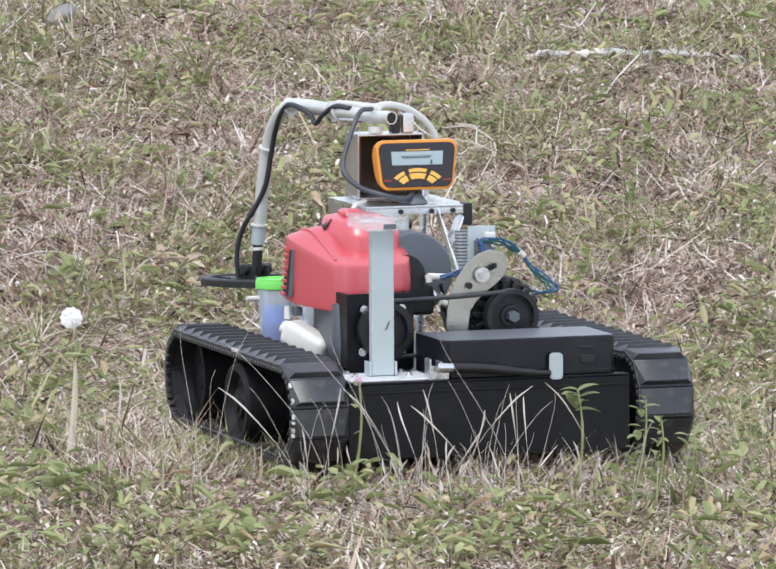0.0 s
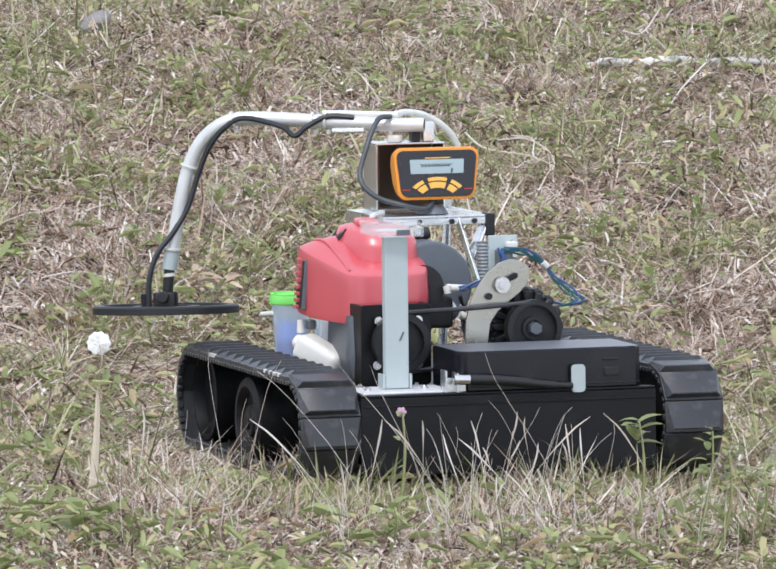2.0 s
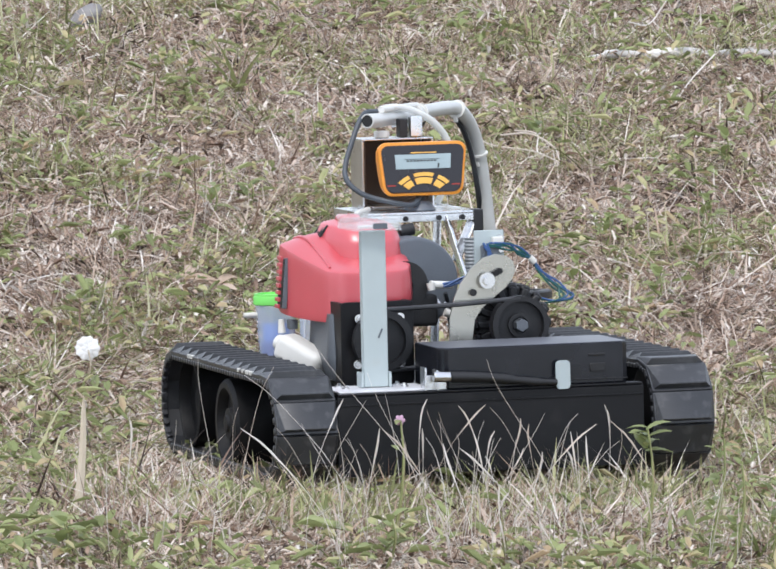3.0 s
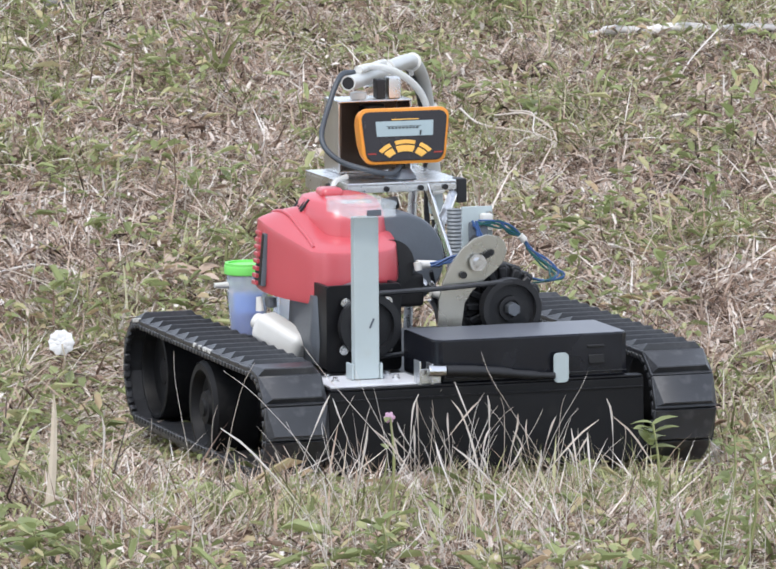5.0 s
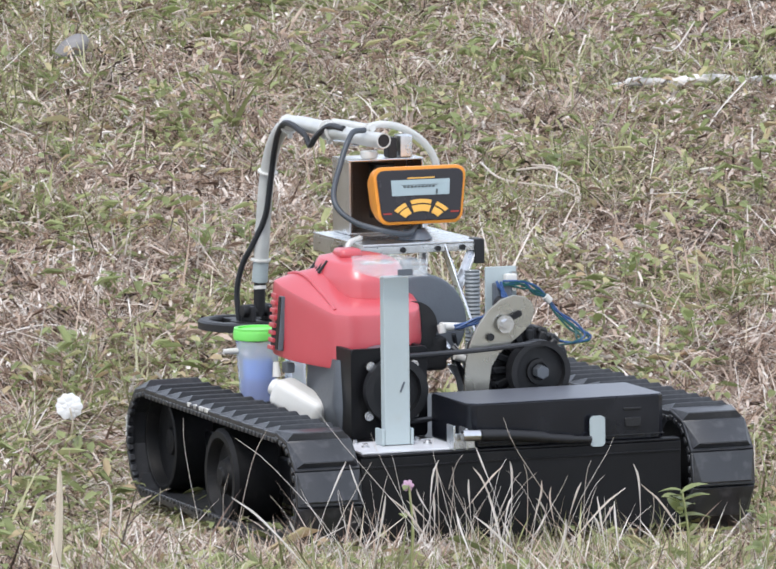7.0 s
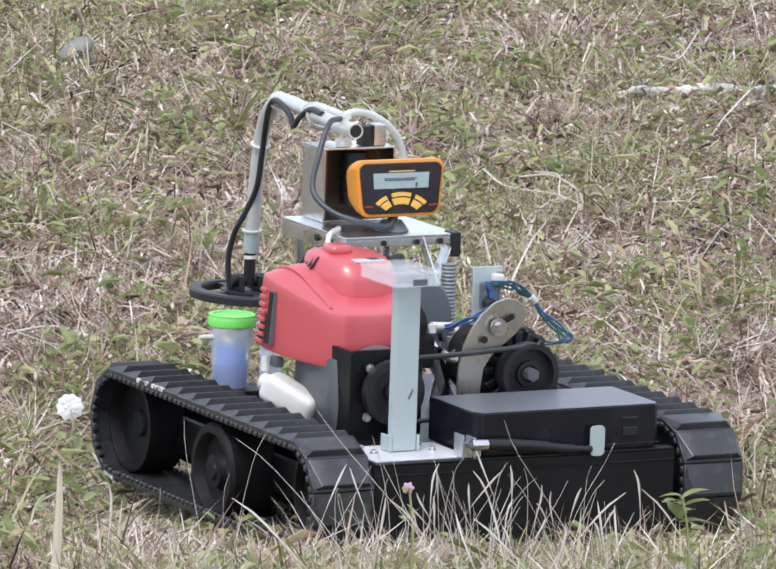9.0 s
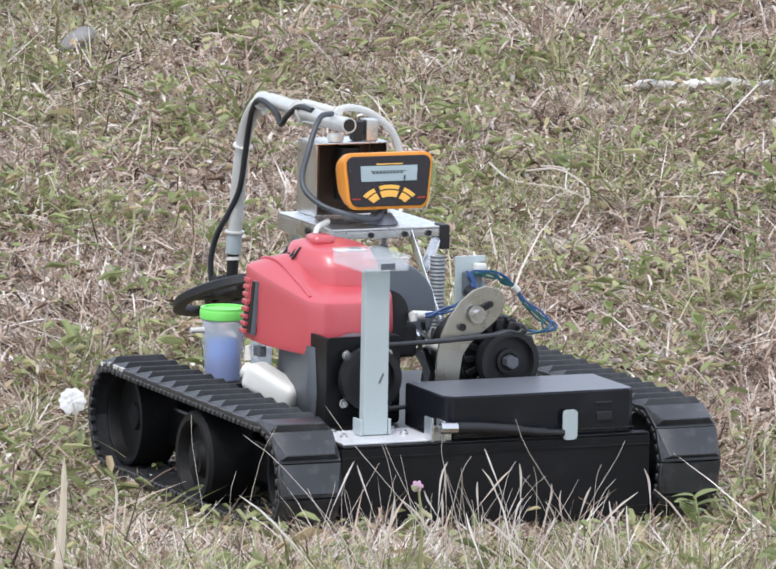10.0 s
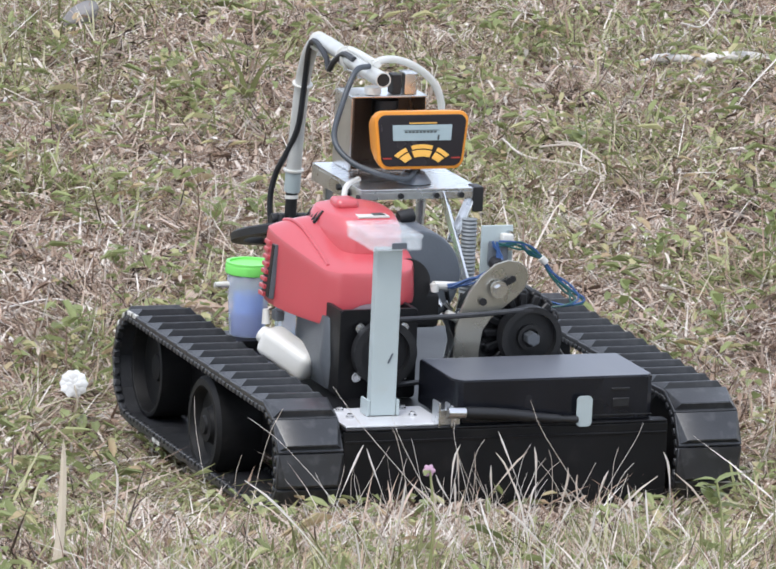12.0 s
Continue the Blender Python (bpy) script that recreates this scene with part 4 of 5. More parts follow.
def build_detector():
    # the control head leans back a little; its front faces the near end
    m = Matrix.Translation((0.033, 0.095, 0.4155)) @ Matrix.Rotation(radians(-1), 4, "Z") @ Matrix.Rotation(radians(90 - 3), 4, "X")
    def at(w, h, r, z):
        return [m @ Vector((x * (1 + 0.13 * (y / h)), y, z)) for x, y in rounded(w, h, r, 5)]
    bm = loft([at(0.098, 0.056, 0.02, -0.054), at(0.112, 0.066, 0.02, -0.048), at(0.122, 0.074, 0.016, -0.024), at(0.1265, 0.078, 0.014, -0.004), at(0.125, 0.0765, 0.013, 0.0), at(0.117, 0.069, 0.011, 0.0012)])
    head = part("detector_head", bm, ORANGE, robot, "orange metal detector control head with display")
    bm = loft([at(0.1175, 0.0685, 0.011, 0.0005), at(0.1175, 0.0685, 0.011, 0.0022), at(0.1145, 0.0655, 0.01, 0.0028)])
    part("face_panel", bm, FACE, head, "black front panel")
    def slab(x0, x1, y0, y1, z, d, material, name, label=""):
        bm = prism([(x0, y0), (x1, y0), (x1 * 1.03, y1), (x0 * 1.03, y1)], d, m @ Matrix.Translation((0, 0, z)))
        return part(name, bm, material, head, label)
    slab(-0.0405, 0.0405, 0.0, 0.021, 0.0036, 0.0014, LCD, "display", "pale blue-grey liquid crystal display")
    for k in range(9):
        slab(-0.024 + k * 0.005, -0.0205 + k * 0.005, 0.0105, 0.0125, 0.0041, 0.0005, INK, "display_mark")
    slab(0.021, 0.0235, 0.001, 0.0075, 0.0041, 0.0005, INK, "display_mark")
    slab(-0.026, 0.0235, 0.0135, 0.0142, 0.0041, 0.0005, INK, "display_mark")
    slab(-0.018, 0.02, 0.0225, 0.024, 0.0032, 0.0006, KEY, "panel_bar")
    # two red bars paint the reddish reflections low on the panel
    for e in (-1, 1):
        slab(e * 0.047 - 0.006, e * 0.047 + 0.006, -0.0245, -0.0225, 0.0032, 0.0006, mat_red_bar, "panel_bar")
    # six keys on two arcs
    c0 = -0.046
    for r0, r1, spans in ((0.0395, 0.0455, ((117, 140), (72, 108), (40, 63))), (0.0275, 0.0375, ((117, 139), (70, 110), (41, 63)))):
        for a0, a1 in spans:
            n = 6
            o = [(r1 * 1.1 * math.cos(radians(a0 + (a1 - a0) * k / n)), c0 + 0.9 * r1 * math.sin(radians(a0 + (a1 - a0) * k / n))) for k in range(n + 1)]
            o += [(r0 * 1.1 * math.cos(radians(a1 - (a1 - a0) * k / n)), c0 + 0.9 * r0 * math.sin(radians(a1 - (a1 - a0) * k / n))) for k in range(n + 1)]
            part("key", prism(o, 0.002, m @ Matrix.Translation((0, 0, 0.0048)), bevel=0.0005), KEY, head, "yellow rubber key")
    part("neck", rod((0.034, 0.116, 0.366), (0.035, 0.116, 0.392), 0.007, 0.007, 12), PLASTIC, head)
    part("foot", rod((0.034, 0.118, 0.3545), (0.034, 0.118, 0.3685), 0.024, 0.014, 28, bevel=0.002), SLATE, head, "grey conical mounting foot")


mat_red_bar = mat("red_reflection", (0.35, 0.03, 0.02), 0.5, vary=0.1, scale=60, bump=0.0)
build_detector()

PIV = Vector((0.004, 0.212, 0.483))


def build_arm():
    """The swinging arm, along its own +y from the pivot; its coil hangs at the end."""
    line = [(0, -0.045, -0.001), (0, 0.0, 0.0), (0, 0.1, 0.006), (0, 0.2, 0.013), (0, 0.245, 0.008), (0, 0.28, -0.016), (0, 0.303, -0.055), (0, 0.318, -0.108), (0, 0.33, -0.17), (0, 0.336, -0.204)]
    far = lambda pts: [(x, y + 0.011 * (y > 0.19), z) for x, y, z in pts]
    arm = part("detector_arm", sweep(far(line), 0.0105, 18, hollow=0.84), TUBE, robot, "bent pale aluminium tube carrying a search coil")
    # black plug added in the hollow end, painted shade of the bore
    part("bore", sweep([(0, -0.044, -0.001), (0, -0.02, 0.0)], 0.0088, 16, n=1), PLASTIC, arm)
    part("sleeve", sweep(far([(0, 0.3325, -0.184), (0, 0.338, -0.212)]), 0.0112, 16, n=2), PAINTED, arm)
    part("lower_stem", sweep(far([(0, 0.337, -0.206), (0, 0.341, -0.244), (0, 0.3428, -0.26)]), 0.0082, 14, n=3), PLASTIC, arm, "black plastic lower stem")
    part("stem_band", ring((0, 0.3495, -0.223), (0, 0.08, 1), 0.0092, 0.008, 0.005, 18), WHITE, arm)
    for p, d in (((0, 0.235, 0.0105), (0, 1, -0.3)), ((0, 0.304, -0.058), (0, 0.35, -1)), ((0, 0.105, 0.0065), (0, 1, 0.03)), ((0, 0.125, 0.0075), (0, 1, 0.03)), ((0, 0.333, -0.182), (0, 0.1, -1))):
        p = far([p])[0]
        b = ring(Vector(p) - Vector(d).normalized() * 0.0015, d, 0.0142, 0.0102, 0.0025, 20)
        box(-0.003, 0.003, -0.003, 0.003, -0.004, 0.004, 0.001, b, Matrix.Translation(Vector(p) + Vector((0.0, -0.004, -0.0155))), 1)
        part("cable_tie", b, WHITE, arm)
    cable = [(-0.02, 0.366, -0.268), (-0.023, 0.364, -0.225), (-0.019, 0.352, -0.188), (-0.012, 0.328, -0.156), (-0.004, 0.306, -0.118), (-0.003, 0.29, -0.07), (-0.005, 0.272, -0.03), (-0.01, 0.246, 0.0), (-0.012, 0.215, 0.014), (-0.013, 0.17, 0.0), (-0.015, 0.15, -0.014), (-0.014, 0.13, 0.0), (-0.01, 0.1, 0.014), (-0.008, 0.06, 0.012)]
    part("coil_cable", sweep(far(cable), 0.0042, 8), CABLE, arm, "black coil cable tied to the tube")
    part("hanger", box(-0.008, 0.008, 0.045, 0.095, -0.012, -0.004, 0.002), ALU, arm)
    part("clear_hose", sweep([(0.004, -0.005, 0.0145), (0.004, 0.05, 0.0165), (0.003, 0.08, 0.018), (0.002, 0.11, 0.0185)], 0.005, 12), HOSE, arm, "milky clear plastic hose")
    # elliptic coil: rim, web with openings, cross bar and yoke
    c = Vector((0, 0.0, 0.0))
    A, B, n = 0.078, 0.112, 56
    def oval(ka, kb, z):
        return [Vector((ka * math.cos(2 * math.pi * k / n), kb * math.sin(2 * math.pi * k / n), z)) for k in range(n)]
    bm = bmesh.new()
    rows = [[bm.verts.new(p) for p in r] for r in (oval(A, B, -0.006), oval(A, B, 0.004), oval(A - 0.003, B - 0.003, 0.0065), oval(A - 0.016, B - 0.016, 0.0065), oval(A - 0.018, B - 0.018, 0.003), oval(A - 0.018, B - 0.018, -0.006))]
    for a, b in zip(rows, rows[1:] + rows[:1]):
        for k in range(n):
            bm.faces.new((a[k], a[(k + 1) % n], b[(k + 1) % n], b[k]))
    ov = [[bm.verts.new(p) for p in r] for r in (oval(0.036, 0.052, -0.004), oval(0.036, 0.052, 0.005), oval(0.026, 0.04, 0.005), oval(0.026, 0.04, -0.004))]
    for a, b in zip(ov, ov[1:] + ov[:1]):
        for k in range(n):
            bm.faces.new((a[k], a[(k + 1) % n], b[(k + 1) % n], b[k]))
    bmesh.ops.recalc_face_normals(bm, faces=bm.faces)
    box(-0.012, 0.012, -B + 0.012, B - 0.012, -0.004, 0.004, 0.002, bm)
    box(-A + 0.012, A - 0.012, -0.012, 0.012, -0.004, 0.004, 0.002, bm)
    for e in (-1, 1):
        box(e * 0.014 - 0.004, e * 0.014 + 0.004, -0.016, 0.016, 0.003, 0.026, 0.003, bm)
    rod((-0.026, 0, 0.019), (0.026, 0, 0.019), 0.009, seg=16, bm=bm, bevel=0.002)
    rod((-0.006, 0.03, 0.003), (-0.008, 0.031, 0.024), 0.006, seg=10, bm=bm)
    coil = part("search_coil", bm, PLASTIC, arm, "black oval search coil")
    return arm, coil


arm, coil = build_arm()


def build_leads():
    """Fixed cables between arm, head and deck."""
    bm = sweep([(-0.004, 0.207, 0.4955), (-0.028, 0.192, 0.492), (-0.05, 0.175, 0.455), (-0.066, 0.16, 0.408), (-0.052, 0.13, 0.382), (-0.02, 0.1, 0.37), (0.015, 0.095, 0.364), (0.03, 0.105, 0.375)], 0.004, 10)
    part("head_cable", bm, GREYCABLE, robot, "dark grey cable looping to the control head")
    bm = sweep([(-0.04, 0.13, 0.358), (-0.064, 0.11, 0.352), (-0.07, 0.1, 0.33), (-0.066, 0.1, 0.3)], 0.004, 10)
    hose = sweep([(0.004, 0.216, 0.498), (0.03, 0.232, 0.5), (0.06, 0.244, 0.494), (0.09, 0.252, 0.478), (0.112, 0.258, 0.455), (0.122, 0.262, 0.425), (0.116, 0.264, 0.39), (0.1, 0.264, 0.355)], 0.0052, 12)
    part("clear_hose", hose, HOSE, robot, "milky clear plastic hose arching to the platform")
    part("clear_tube", bm, HOSE, robot, "milky clear plastic hose")


build_leads()

# ---------------------------------------------------------------- plants that stand out
def stem_and_leaves(name, x, y, h, n, size, lean, seed, label, category, material=None, low=0.3, thick=1.0):
    r = random.Random(seed)
    z = float(height(x, y))
    o = tagged(new(name), label, category)
    o.location = (x, y, z)
    top = Vector((lean[0], lean[1], h))
    line = [top * u + Vector((0.01 * math.sin(3 * u), 0.006 * math.cos(4 * u) - 0.006, 0)) for u in (0, 0.35, 0.7, 1)]
    part("stem", sweep([line[0] - Vector((0, 0, 0.01))] + line[1:], 0.002, 6, radii=[0.0026 * thick, 0.002 * thick, 0.0014 * thick]), STRAW if material is None else LEAF, o)
    for k in range(n):
        u = low + (1 - low) * (k + 1) / n
        a = 2.4 * k + r.uniform(-0.4, 0.4)
        s = size * r.uniform(0.7, 1.2)
        tilt = r.uniform(0.1, 0.9)
        d = Vector((math.cos(a) * math.cos(tilt), math.sin(a) * math.cos(tilt), math.sin(tilt)))
        sd = d.cross(Vector((0, 0, 1))).normalized()
        up = sd.cross(d)
        b = top * u
        bm = bmesh.new()
        mid, edge = [], []
        for q in range(5):
            v = q / 4
            w = s * 0.24 * math.sin(math.pi * min(0.97, 0.08 + v * 0.92)) ** 0.8
            c = b + d * s * v - Vector((0, 0, 0.25 * s * v * v))
            mid.append((bm.verts.new(c - sd * w + up * w * 0.3), bm.verts.new(c), bm.verts.new(c + sd * w + up * w * 0.3)))
        for p, q in zip(mid, mid[1:]):
            bm.faces.new((p[0], p[1], q[1], q[0]))
            bm.faces.new((p[1], p[2], q[2], q[1]))
        part("leaf", bm, LEAF, o)
    return o, top


def blossom(o, top, r, material, petals, name="petal"):
    for k in range(petals):
        a = 2 * math.pi * k / petals
        m = Matrix.Translation(top) @ Matrix.Rotation(radians(74 + 9 * math.sin(5 * k)), 4, "X") @ Matrix.Rotation(a + 0.12 * math.sin(7 * k), 4, "Z")
        bm = bmesh.new()
        bmesh.ops.create_uvsphere(bm, u_segments=8, v_segments=5, radius=1, matrix=m @ Matrix.Translation((r * 0.55, 0, 0)) @ Matrix.Diagonal((r * 0.55, r * 0.42, r * 0.2, 1)))
        part(name, bm, material, o)


o, top = stem_and_leaves("white_flower", -0.468, -1.2, 0.0331 - float(height(-0.468, -1.2)), 0, 0.03, (0.012, 0.0), 1, "white blossom on a thin stalk", "flower", thick=0.8)
blossom(o, top, 0.0185, PETAL, 10)
blossom(o, top + Vector((0, -0.003, 0.0)), 0.010, PETAL, 6)
dry_blade = tagged(new("dry_blade"), "single broad tan dry grass blade standing upright", "grass blade")
dry_blade.location = (-0.414, -2.580, float(height(-0.414, -2.580)) - 0.004)
bm = bmesh.new()
for u in range(9):
    v = u / 8
    for e in (-1, 0, 1):
        bm.verts.new((0.0080 * v + 0.003 * math.sin(3 * v) + e * 0.0062 * (1 - v) ** 0.35, -0.002 * (1 - abs(e)), 0.1686 * v))
bm.verts.ensure_lookup_table()
for u in range(8):
    for e in (0, 1):
        bm.faces.new([bm.verts[3 * u + e], bm.verts[3 * u + e + 1], bm.verts[3 * u + e + 4], bm.verts[3 * u + e + 3]])
part("blade", bm, STRAW, dry_blade)
stem_and_leaves("leafy_weed", 0.343, -2.86, 0.160, 10, 0.034, (0.0, 0.0), 2, "bright green leafy weed shoot", "weed", LEAF, 0.78)
stem_and_leaves("leafy_weed", 0.42, -2.93, 0.16, 16, 0.024, (0.02, 0.0), 5, "grey-green branching weed in the grass", "weed", LEAF)
o, top = stem_and_leaves("pink_flower", 0.010, -2.86, 0.170, 3, 0.02, (0.01, 0.0), 7, "small pink flower on a thin stem", "flower", LEAF)
blossom(o, top, 0.007, PINK, 6)



def build_stalks():
    """Dry seed stalks standing before the robot's first place."""
    r = random.Random(11)
    bm = bmesh.new()
    for k in range(205):
        x = r.gauss(0.15, 0.09) if k % 2 else r.uniform(-0.36, 0.5)
        y = r.uniform(-3.13, -2.91)
        h = r.uniform(0.04, 0.1) if k % 5 < 3 else r.uniform(0.09, 0.2)
        lx, ly = r.gauss(0, 0.24) * h, r.uniform(-0.2, 0.1) * h
        if k >= 124:
            x, y, h = r.uniform(-0.2, 0.5), r.uniform(-3.13, -3.0), r.uniform(0.16, 0.3)
            lx = r.choice((-1, 1)) * r.uniform(0.1, 0.8) * h
        if k >= 135:  # where the robot has rolled off
            x = r.gauss(0.12, 0.05) if k % 2 else r.uniform(-0.12, 0.33)
            y, h = r.uniform(-2.55, -2.14), r.uniform(0.06, 0.155)
            lx = r.gauss(0, 0.3) * h
        z = float(height(x, y))
        b = r.uniform(-0.05, 0.05) * h
        pts = [(x, y, z - 0.005), (x + lx * 0.3 + b, y + ly * 0.3, z + h * 0.45), (x + lx * 0.75 + b, y + ly * 0.7, z + h * 0.85), (x + lx * 0.95, y + ly, z + h)]
        head = k % 3 == 0
        sweep(pts, 0.0005, 4, bm, 3, [0.00048, 0.00045, 0.0004, 0.00034] + ([0.0009, 0.0015, 0.0014, 0.0009, 0.0004] if head else [0.0003, 0.0003, 0.0002]))
    tagged(part("dry_stalks", bm, STALK), "thin dry seed stalks standing in the grass", "grass stalks", kind="stuff")


build_stalks()


def build_tuft(x, y, n, length, width, seed, label, material):
    """A tuft of long arching blades, each its own part."""
    r = random.Random(seed)
    o = tagged(new("grass_tuft"), label, "grass tuft")
    o.location = (x, y, float(height(x, y)))
    for k in range(n):
        a, ln, up = r.uniform(0, 6.28), length * r.uniform(0.6, 1.1), r.uniform(0.25, 0.9)
        d = Vector((math.cos(a), math.sin(a), 0))
        sd = Vector((-math.sin(a), math.cos(a), 0)).lerp(Vector((1, 0, 0)), 0.5).normalized()
        bm = bmesh.new()
        rows = []
        for q in range(7):
            u = q / 6
            c = d * ln * (up * u + 0.35 * u * u) * 0.7 + Vector((0, 0, ln * (u - 0.35 * up * u * u)))
            w = width * (0.5 + 0.5 * math.sin(math.pi * min(u + 0.25, 1))) * (1 - u) ** 0.5 * 0.5
            rows.append((bm.verts.new(c - sd * w + Vector((0, 0, w * 0.3))), bm.verts.new(c), bm.verts.new(c + sd * w + Vector((0, 0, w * 0.3)))))
        for p, q in zip(rows, rows[1:]):
            bm.faces.new((p[0], p[1], q[1], q[0]))
            bm.faces.new((p[1], p[2], q[2], q[1]))
        part("blade", bm, material, o)
    return o


def on_ground(pts, lift):
    return [(x, y, float(height(x, y)) + lift + dz) for x, y, dz in pts]


build_tuft(-0.27, 0.92, 7, 0.15, 0.012, 3, "tall green blades of coarse grass on the slope", GREEN)
build_tuft(-0.36, 0.95, 5, 0.12, 0.006, 9, "bleached arching dry grass blades on the slope", STRAW)
for k, (x, y) in enumerate(((0.49, -2.95), (0.30, -3.02), (-0.06, -3.03), (-0.33, -3.0), (-0.47, -3.05), (0.16, -3.06), (0.56, -3.0))):
    build_tuft(x, y, 10, 0.075, 0.0045, 30 + k, "pale green tuft of coarse grass blades", GREEN if k % 2 else LEAF)
for k, (x, y, h, n, size) in enumerate(((0.43, -0.62, 0.06, 8, 0.035), (0.36, -0.22, 0.06, 8, 0.035), (0.58, 0.35, 0.07, 8, 0.04), (0.53, -0.1, 0.07, 9, 0.04), (-0.63, 0.3, 0.05, 7, 0.04), (-0.3, -0.05, 0.06, 7, 0.04), (-0.24, 0.02, 0.05, 6, 0.032), (-0.48, -0.7, 0.05, 8, 0.03),
                                        (0.5, -2.96, 0.11, 14, 0.03), (0.45, -3.0, 0.14, 16, 0.022), (-0.42, -3.08, 0.06, 8, 0.045), (0.0, -3.05, 0.07, 9, 0.03), (0.26, 0.5, 0.07, 8, 0.035), (0.1, 0.75, 0.06, 8, 0.03), (-0.55, 0.6, 0.06, 8, 0.03), (-0.44, -0.3, 0.05, 8, 0.03), (0.3, -0.55, 0.06, 8, 0.03))):
    stem_and_leaves("leafy_weed", x, y, h, n, size, (0.01, 0.0), 50 + k, "low green broad-leaved weed in the grass", "weed", LEAF)

# grey stone high on the slope
bm = bmesh.new()
bmesh.ops.create_icosphere(bm, subdivisions=3, radius=1)
for v in bm.verts:
    v.co *= 1 + 0.12 * noise.noise(v.co * 1.7)
    v.co = Vector((v.co.x * 0.038, v.co.y * 0.035, v.co.z * 0.02))
stone = part("stone", bm, GREYSTONE, m=Matrix.Translation((-0.57, 1.5, float(height(-0.57, 1.5)) + 0.03)) @ Matrix.Rotation(radians(-35), 4, "Y"))
tagged(stone, "smooth grey stone half hidden in grass", "stone")

# pale stick lying on the slope behind, and thin fallen twigs
bm = sweep(on_ground([(0.375, 1.26, 0), (0.42, 1.255, 0.005), (0.49, 1.26, 0), (0.55, 1.245, 0.005), (0.62, 1.255, -0.002), (0.7, 1.25, 0.004), (0.82, 1.27, 0)], 0.014), 0.009, 10, radii=[0.004, 0.008, 0.0065, 0.0095, 0.008, 0.0065, 0.009, 0.007, 0.004])
tagged(part("fallen_stick", bm, PALE), "bleached pale stick lying in the grass", "stick")
for k, pts in enumerate((((0.142, 0.52, 0.018), (0.177, 0.37, 0.022), (0.257, 0.32, 0.02), (0.3, 0.246, 0.018)), ((0.225, 0.48, 0.02), (0.262, 0.41, 0.026), (0.262, 0.33, 0.02), (0.272, 0.29, 0.02)), ((0.2, 0.44, 0.02), (0.25, 0.39, 0.03), (0.29, 0.36, 0.018), (0.3, 0.26, 0.02)), ((0.45, 1.3, 0.05), (0.49, 1.38, 0.03), (0.53, 1.5, 0.06)),
                         ((0.6, 1.05, 0.05), (0.55, 0.95, 0.02), (0.52, 0.85, 0.0)), ((-0.56, -0.1, 0.0), (-0.5, 0.0, 0.006), (-0.44, 0.02, 0.0)), ((-0.6, -0.55, 0.0), (-0.52, -0.5, 0.004), (-0.45, -0.56, 0.0)))):
    tagged(part("twig", sweep(on_ground(pts, 0.024 if k < 3 else 0.014), 0.0015, 6, radii=[0.0017, 0.0014, 0.001]), STALK), "thin pale dry twig lying in the grass", "twig")
# dead leaves lying together behind the robot
for k in range(9):
    r = random.Random(70 + k)
    x, y = -0.31 + r.uniform(-0.05, 0.05), -0.58 + r.uniform(-0.05, 0.05)
    rows = []
    a = r.uniform(0, 6.28)
    bm = bmesh.new()
    for q in range(5):
        u, w = q / 4, 0.008 * math.sin(math.pi * (0.1 + 0.85 * q / 4))
        c = Vector((math.cos(a) * 0.045 * u, math.sin(a) * 0.045 * u, 0.012 * math.sin(2.5 * u)))
        sd = Vector((-math.sin(a), math.cos(a), 0.4))
        rows.append((bm.verts.new(c - sd * w), bm.verts.new(c - Vector((0, 0, 0.003))), bm.verts.new(c + sd * w)))
    for p, q in zip(rows, rows[1:]):
        bm.faces.new((p[0], p[1], q[1], q[0]))
        bm.faces.new((p[1], p[2], q[2], q[1]))
    tagged(part("dead_leaf", bm, DRY, m=Matrix.Translation((x, y, float(height(x, y)) + 0.022))), "curled bleached dead leaf on the grass", "leaf", "dead leaves behind the robot")


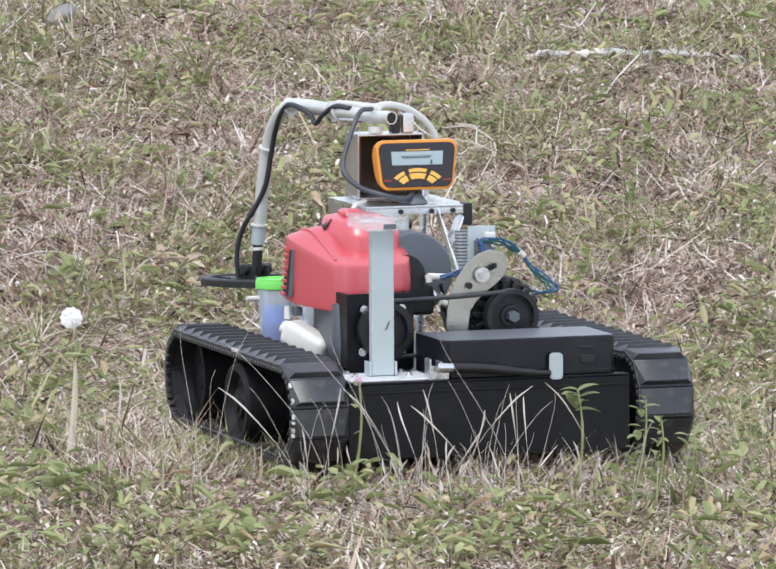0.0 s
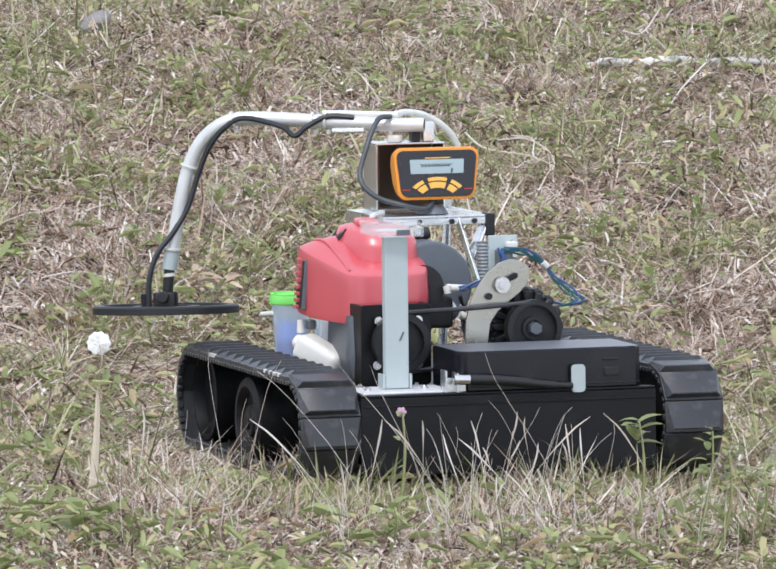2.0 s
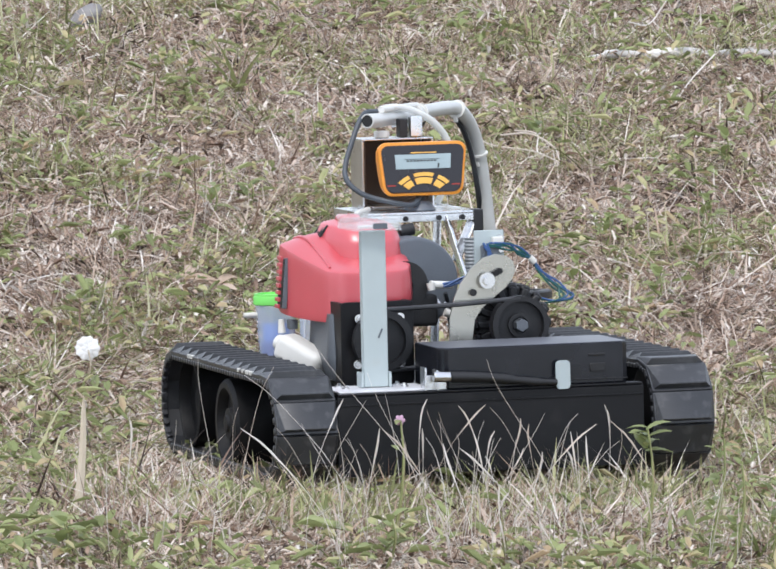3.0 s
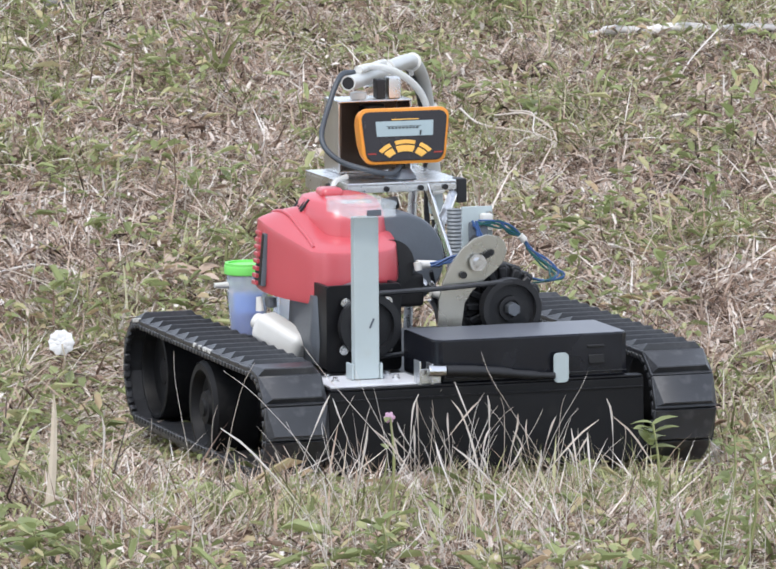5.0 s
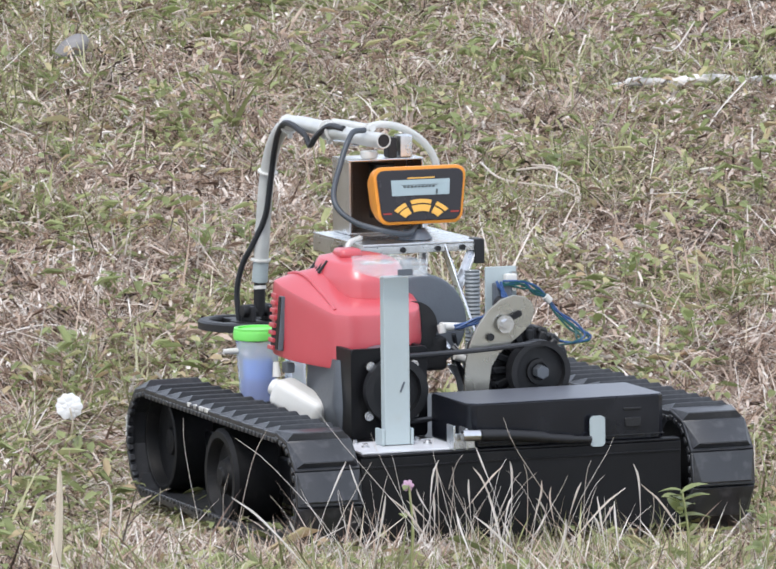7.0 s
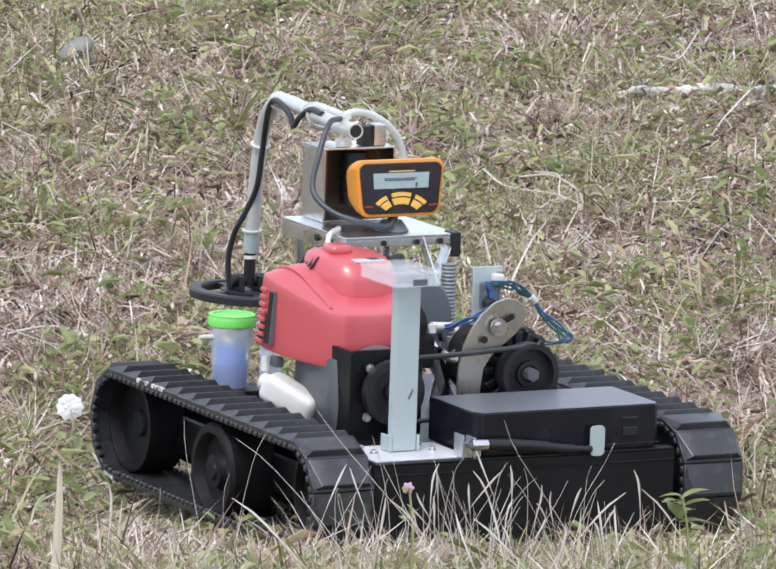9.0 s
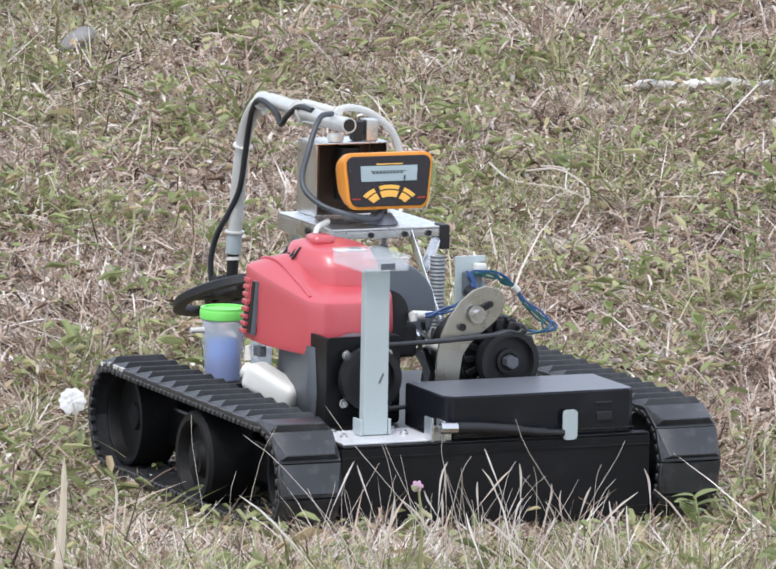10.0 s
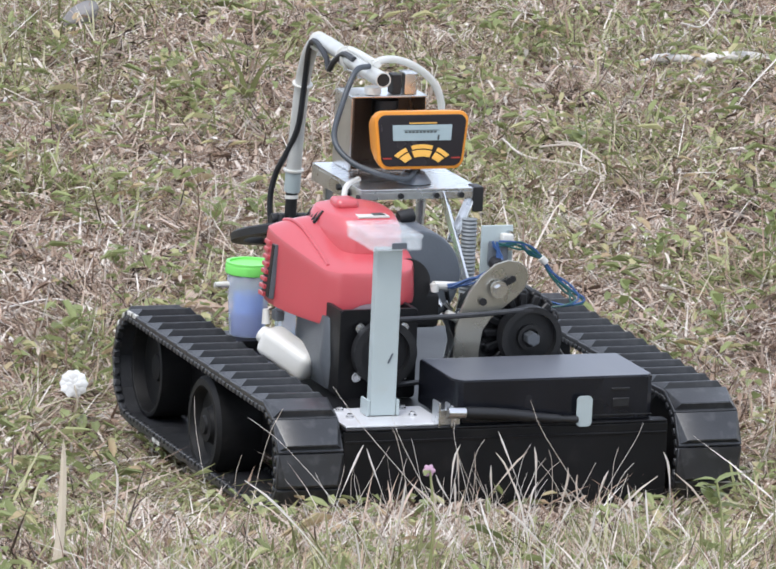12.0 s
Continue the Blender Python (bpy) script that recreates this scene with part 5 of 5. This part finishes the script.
# ---------------------------------------------------------------- what moves
ROBOT_ROWS = [
    (0, 0.1152, -2.4194, 0.0815, -5.0246, 0.1908, 17.1868),
    (0.5, 0.1166, -2.3598, 0.0761, -2.9777, 0.0785, 15.5487),
    (1, 0.0749, -2.1005, 0.0379, -6.0502, 0.3356, 15.9936),
    (1.5, 0.0764, -2.1061, 0.0390, -6.0859, 0.3560, 16.0505),
    (2, 0.0763, -2.0830, 0.0335, -6.0388, 0.2771, 16.5887),
    (2.5, 0.0778, -2.0512, 0.0292, -5.9685, 0.2891, 16.4554),
    (3, 0.0585, -1.9747, 0.0197, -6.8570, -0.0954, 15.1606),
    (5, 0.0427, -1.8252, 0.0114, -3.3741, 0.5165, 17.7792),
    (5.5, 0.0396, -1.8456, 0.0224, -2.0503, 0.4282, 19.7352),
    (6, 0.0442, -1.8012, 0.0055, -3.2672, 0.7242, 19.8781),
    (6.5, 0.0446, -1.7844, 0.0024, -3.5533, 0.8089, 20.1145),
    (7, 0.0440, -1.8081, 0.0051, -3.7963, 0.7939, 20.4930),
    (9, 0.0109, -1.7145, 0.0016, -0.0542, 1.4639, 26.9091),
    (9.5, -0.0024, -1.6125, 0.0130, 4.1496, 0.8228, 24.5548),
    (10, -0.0136, -1.5339, -0.0250, -1.7834, 0.8697, 23.4279),
    (10.5, -0.0132, -1.5221, -0.0284, -1.8552, 1.0111, 23.3483),
    (11, -0.0128, -1.5199, -0.0285, -1.7732, 0.9063, 23.3992),
    (11.5, -0.0155, -1.5359, -0.0167, -0.1765, 1.2035, 22.3742),
    (12, -0.0022, -1.4649, -0.0168, 1.9395, 1.1989, 20.0045),
]
# arm: seconds, degrees to the left of straight away from the viewer
SWING = [(0.0, 33), (0.1, 16), (0.2, 0), (0.3, -18), (0.4, -31), (0.5, -32), (0.6, -23), (0.8, -8), (1.0, 3), (1.2, 17), (1.5, 42), (1.8, 68), (2.0, 80), (2.1, 68), (2.2, 50), (2.4, 20), (2.5, 7), (2.7, -15), (2.8, -29), (2.9, -31), (3.0, -27), (3.2, -9),
         (3.6, 22), (4.0, 62), (4.25, 80), (4.4, 60), (4.6, 15), (4.75, -25), (4.85, -29), (5.0, -18), (5.2, -5), (5.5, 8), (5.8, 20), (6.0, 32), (6.2, 52), (6.5, 85), (6.6, 80), (6.8, 58), (7.0, 27), (7.2, -6), (7.3, -20), (7.45, -26), (7.7, -10),
         (8.1, 25), (8.5, 75), (8.65, 78), (8.8, 57), (9.0, 22), (9.15, -8), (9.25, -14), (9.4, 2), (9.5, 9), (9.6, 9), (10.0, 25), (10.2, 48), (10.5, 84), (10.6, 86), (10.8, 74), (11.0, 47), (11.2, 12), (11.35, -16), (11.5, -19), (11.8, 2), (12.0, 18)]
# coil on its hinge: seconds, tilt across, tilt along
TILT = [(0, 0, 0), (9.5, 0, 0), (9.8, 0, -12), (10.0, -1, -19), (10.5, 9, -10), (11.0, 10, -17), (11.5, 4, -12), (12.0, 0, -15)]
# metres that the left belt has run
RUN = [(0, -0.12), (0.5, -0.06), (1.0, 0.045), (1.5, 0.054), (2.0, 0.06), (2.5, 0.068), (3.0, 0.08), (4.0, 0.13), (5.0, 0.2), (5.5, 0.28), (6.0, 0.284), (7.0, 0.29), (8.0, 0.34), (9.0, 0.405), (9.5, 0.465), (10.0, 0.505), (11.0, 0.51), (11.5, 0.517), (12.0, 0.54)]


def motions():
    walk(robot, [(t, pose(*p)) for t, *p in ROBOT_ROWS])
    times, yaw = [r[0] for r in ROBOT_ROWS], [r[6] for r in ROBOT_ROWS]
    turn = lambda t: float(np.interp(t, times, yaw))
    walk(arm, [(t, pose(*PIV, -2) @ pose(0, 0, 0, 0, 0, a - turn(t))) for t, a in SWING])
    walk(coil, [(t, pose(0, 0.3555, -0.272, along, across, 0)) for t, across, along in TILT])
    for cx, side, wheels, links in TRACKS:
        run = [(t, float(np.interp(t, *zip(*RUN))) + (0.0 if side < 0 else 0.5 * radians(turn(t) - 16))) for t in (k / 5 for k in range(61))]
        for o, x, y, z, r, turned in wheels:
            walk(o, [(t, pose(x, y, z, -math.degrees(d / (r + 0.006)), 0, turned)) for t, d in run])
        for o, s0 in links:
            rows = []
            for t, d in run:
                y, z, a = on_belt(s0 + d)
                rows.append((t, pose(cx, y, z, a, 0, 0)))
            walk(o, rows)


motions()
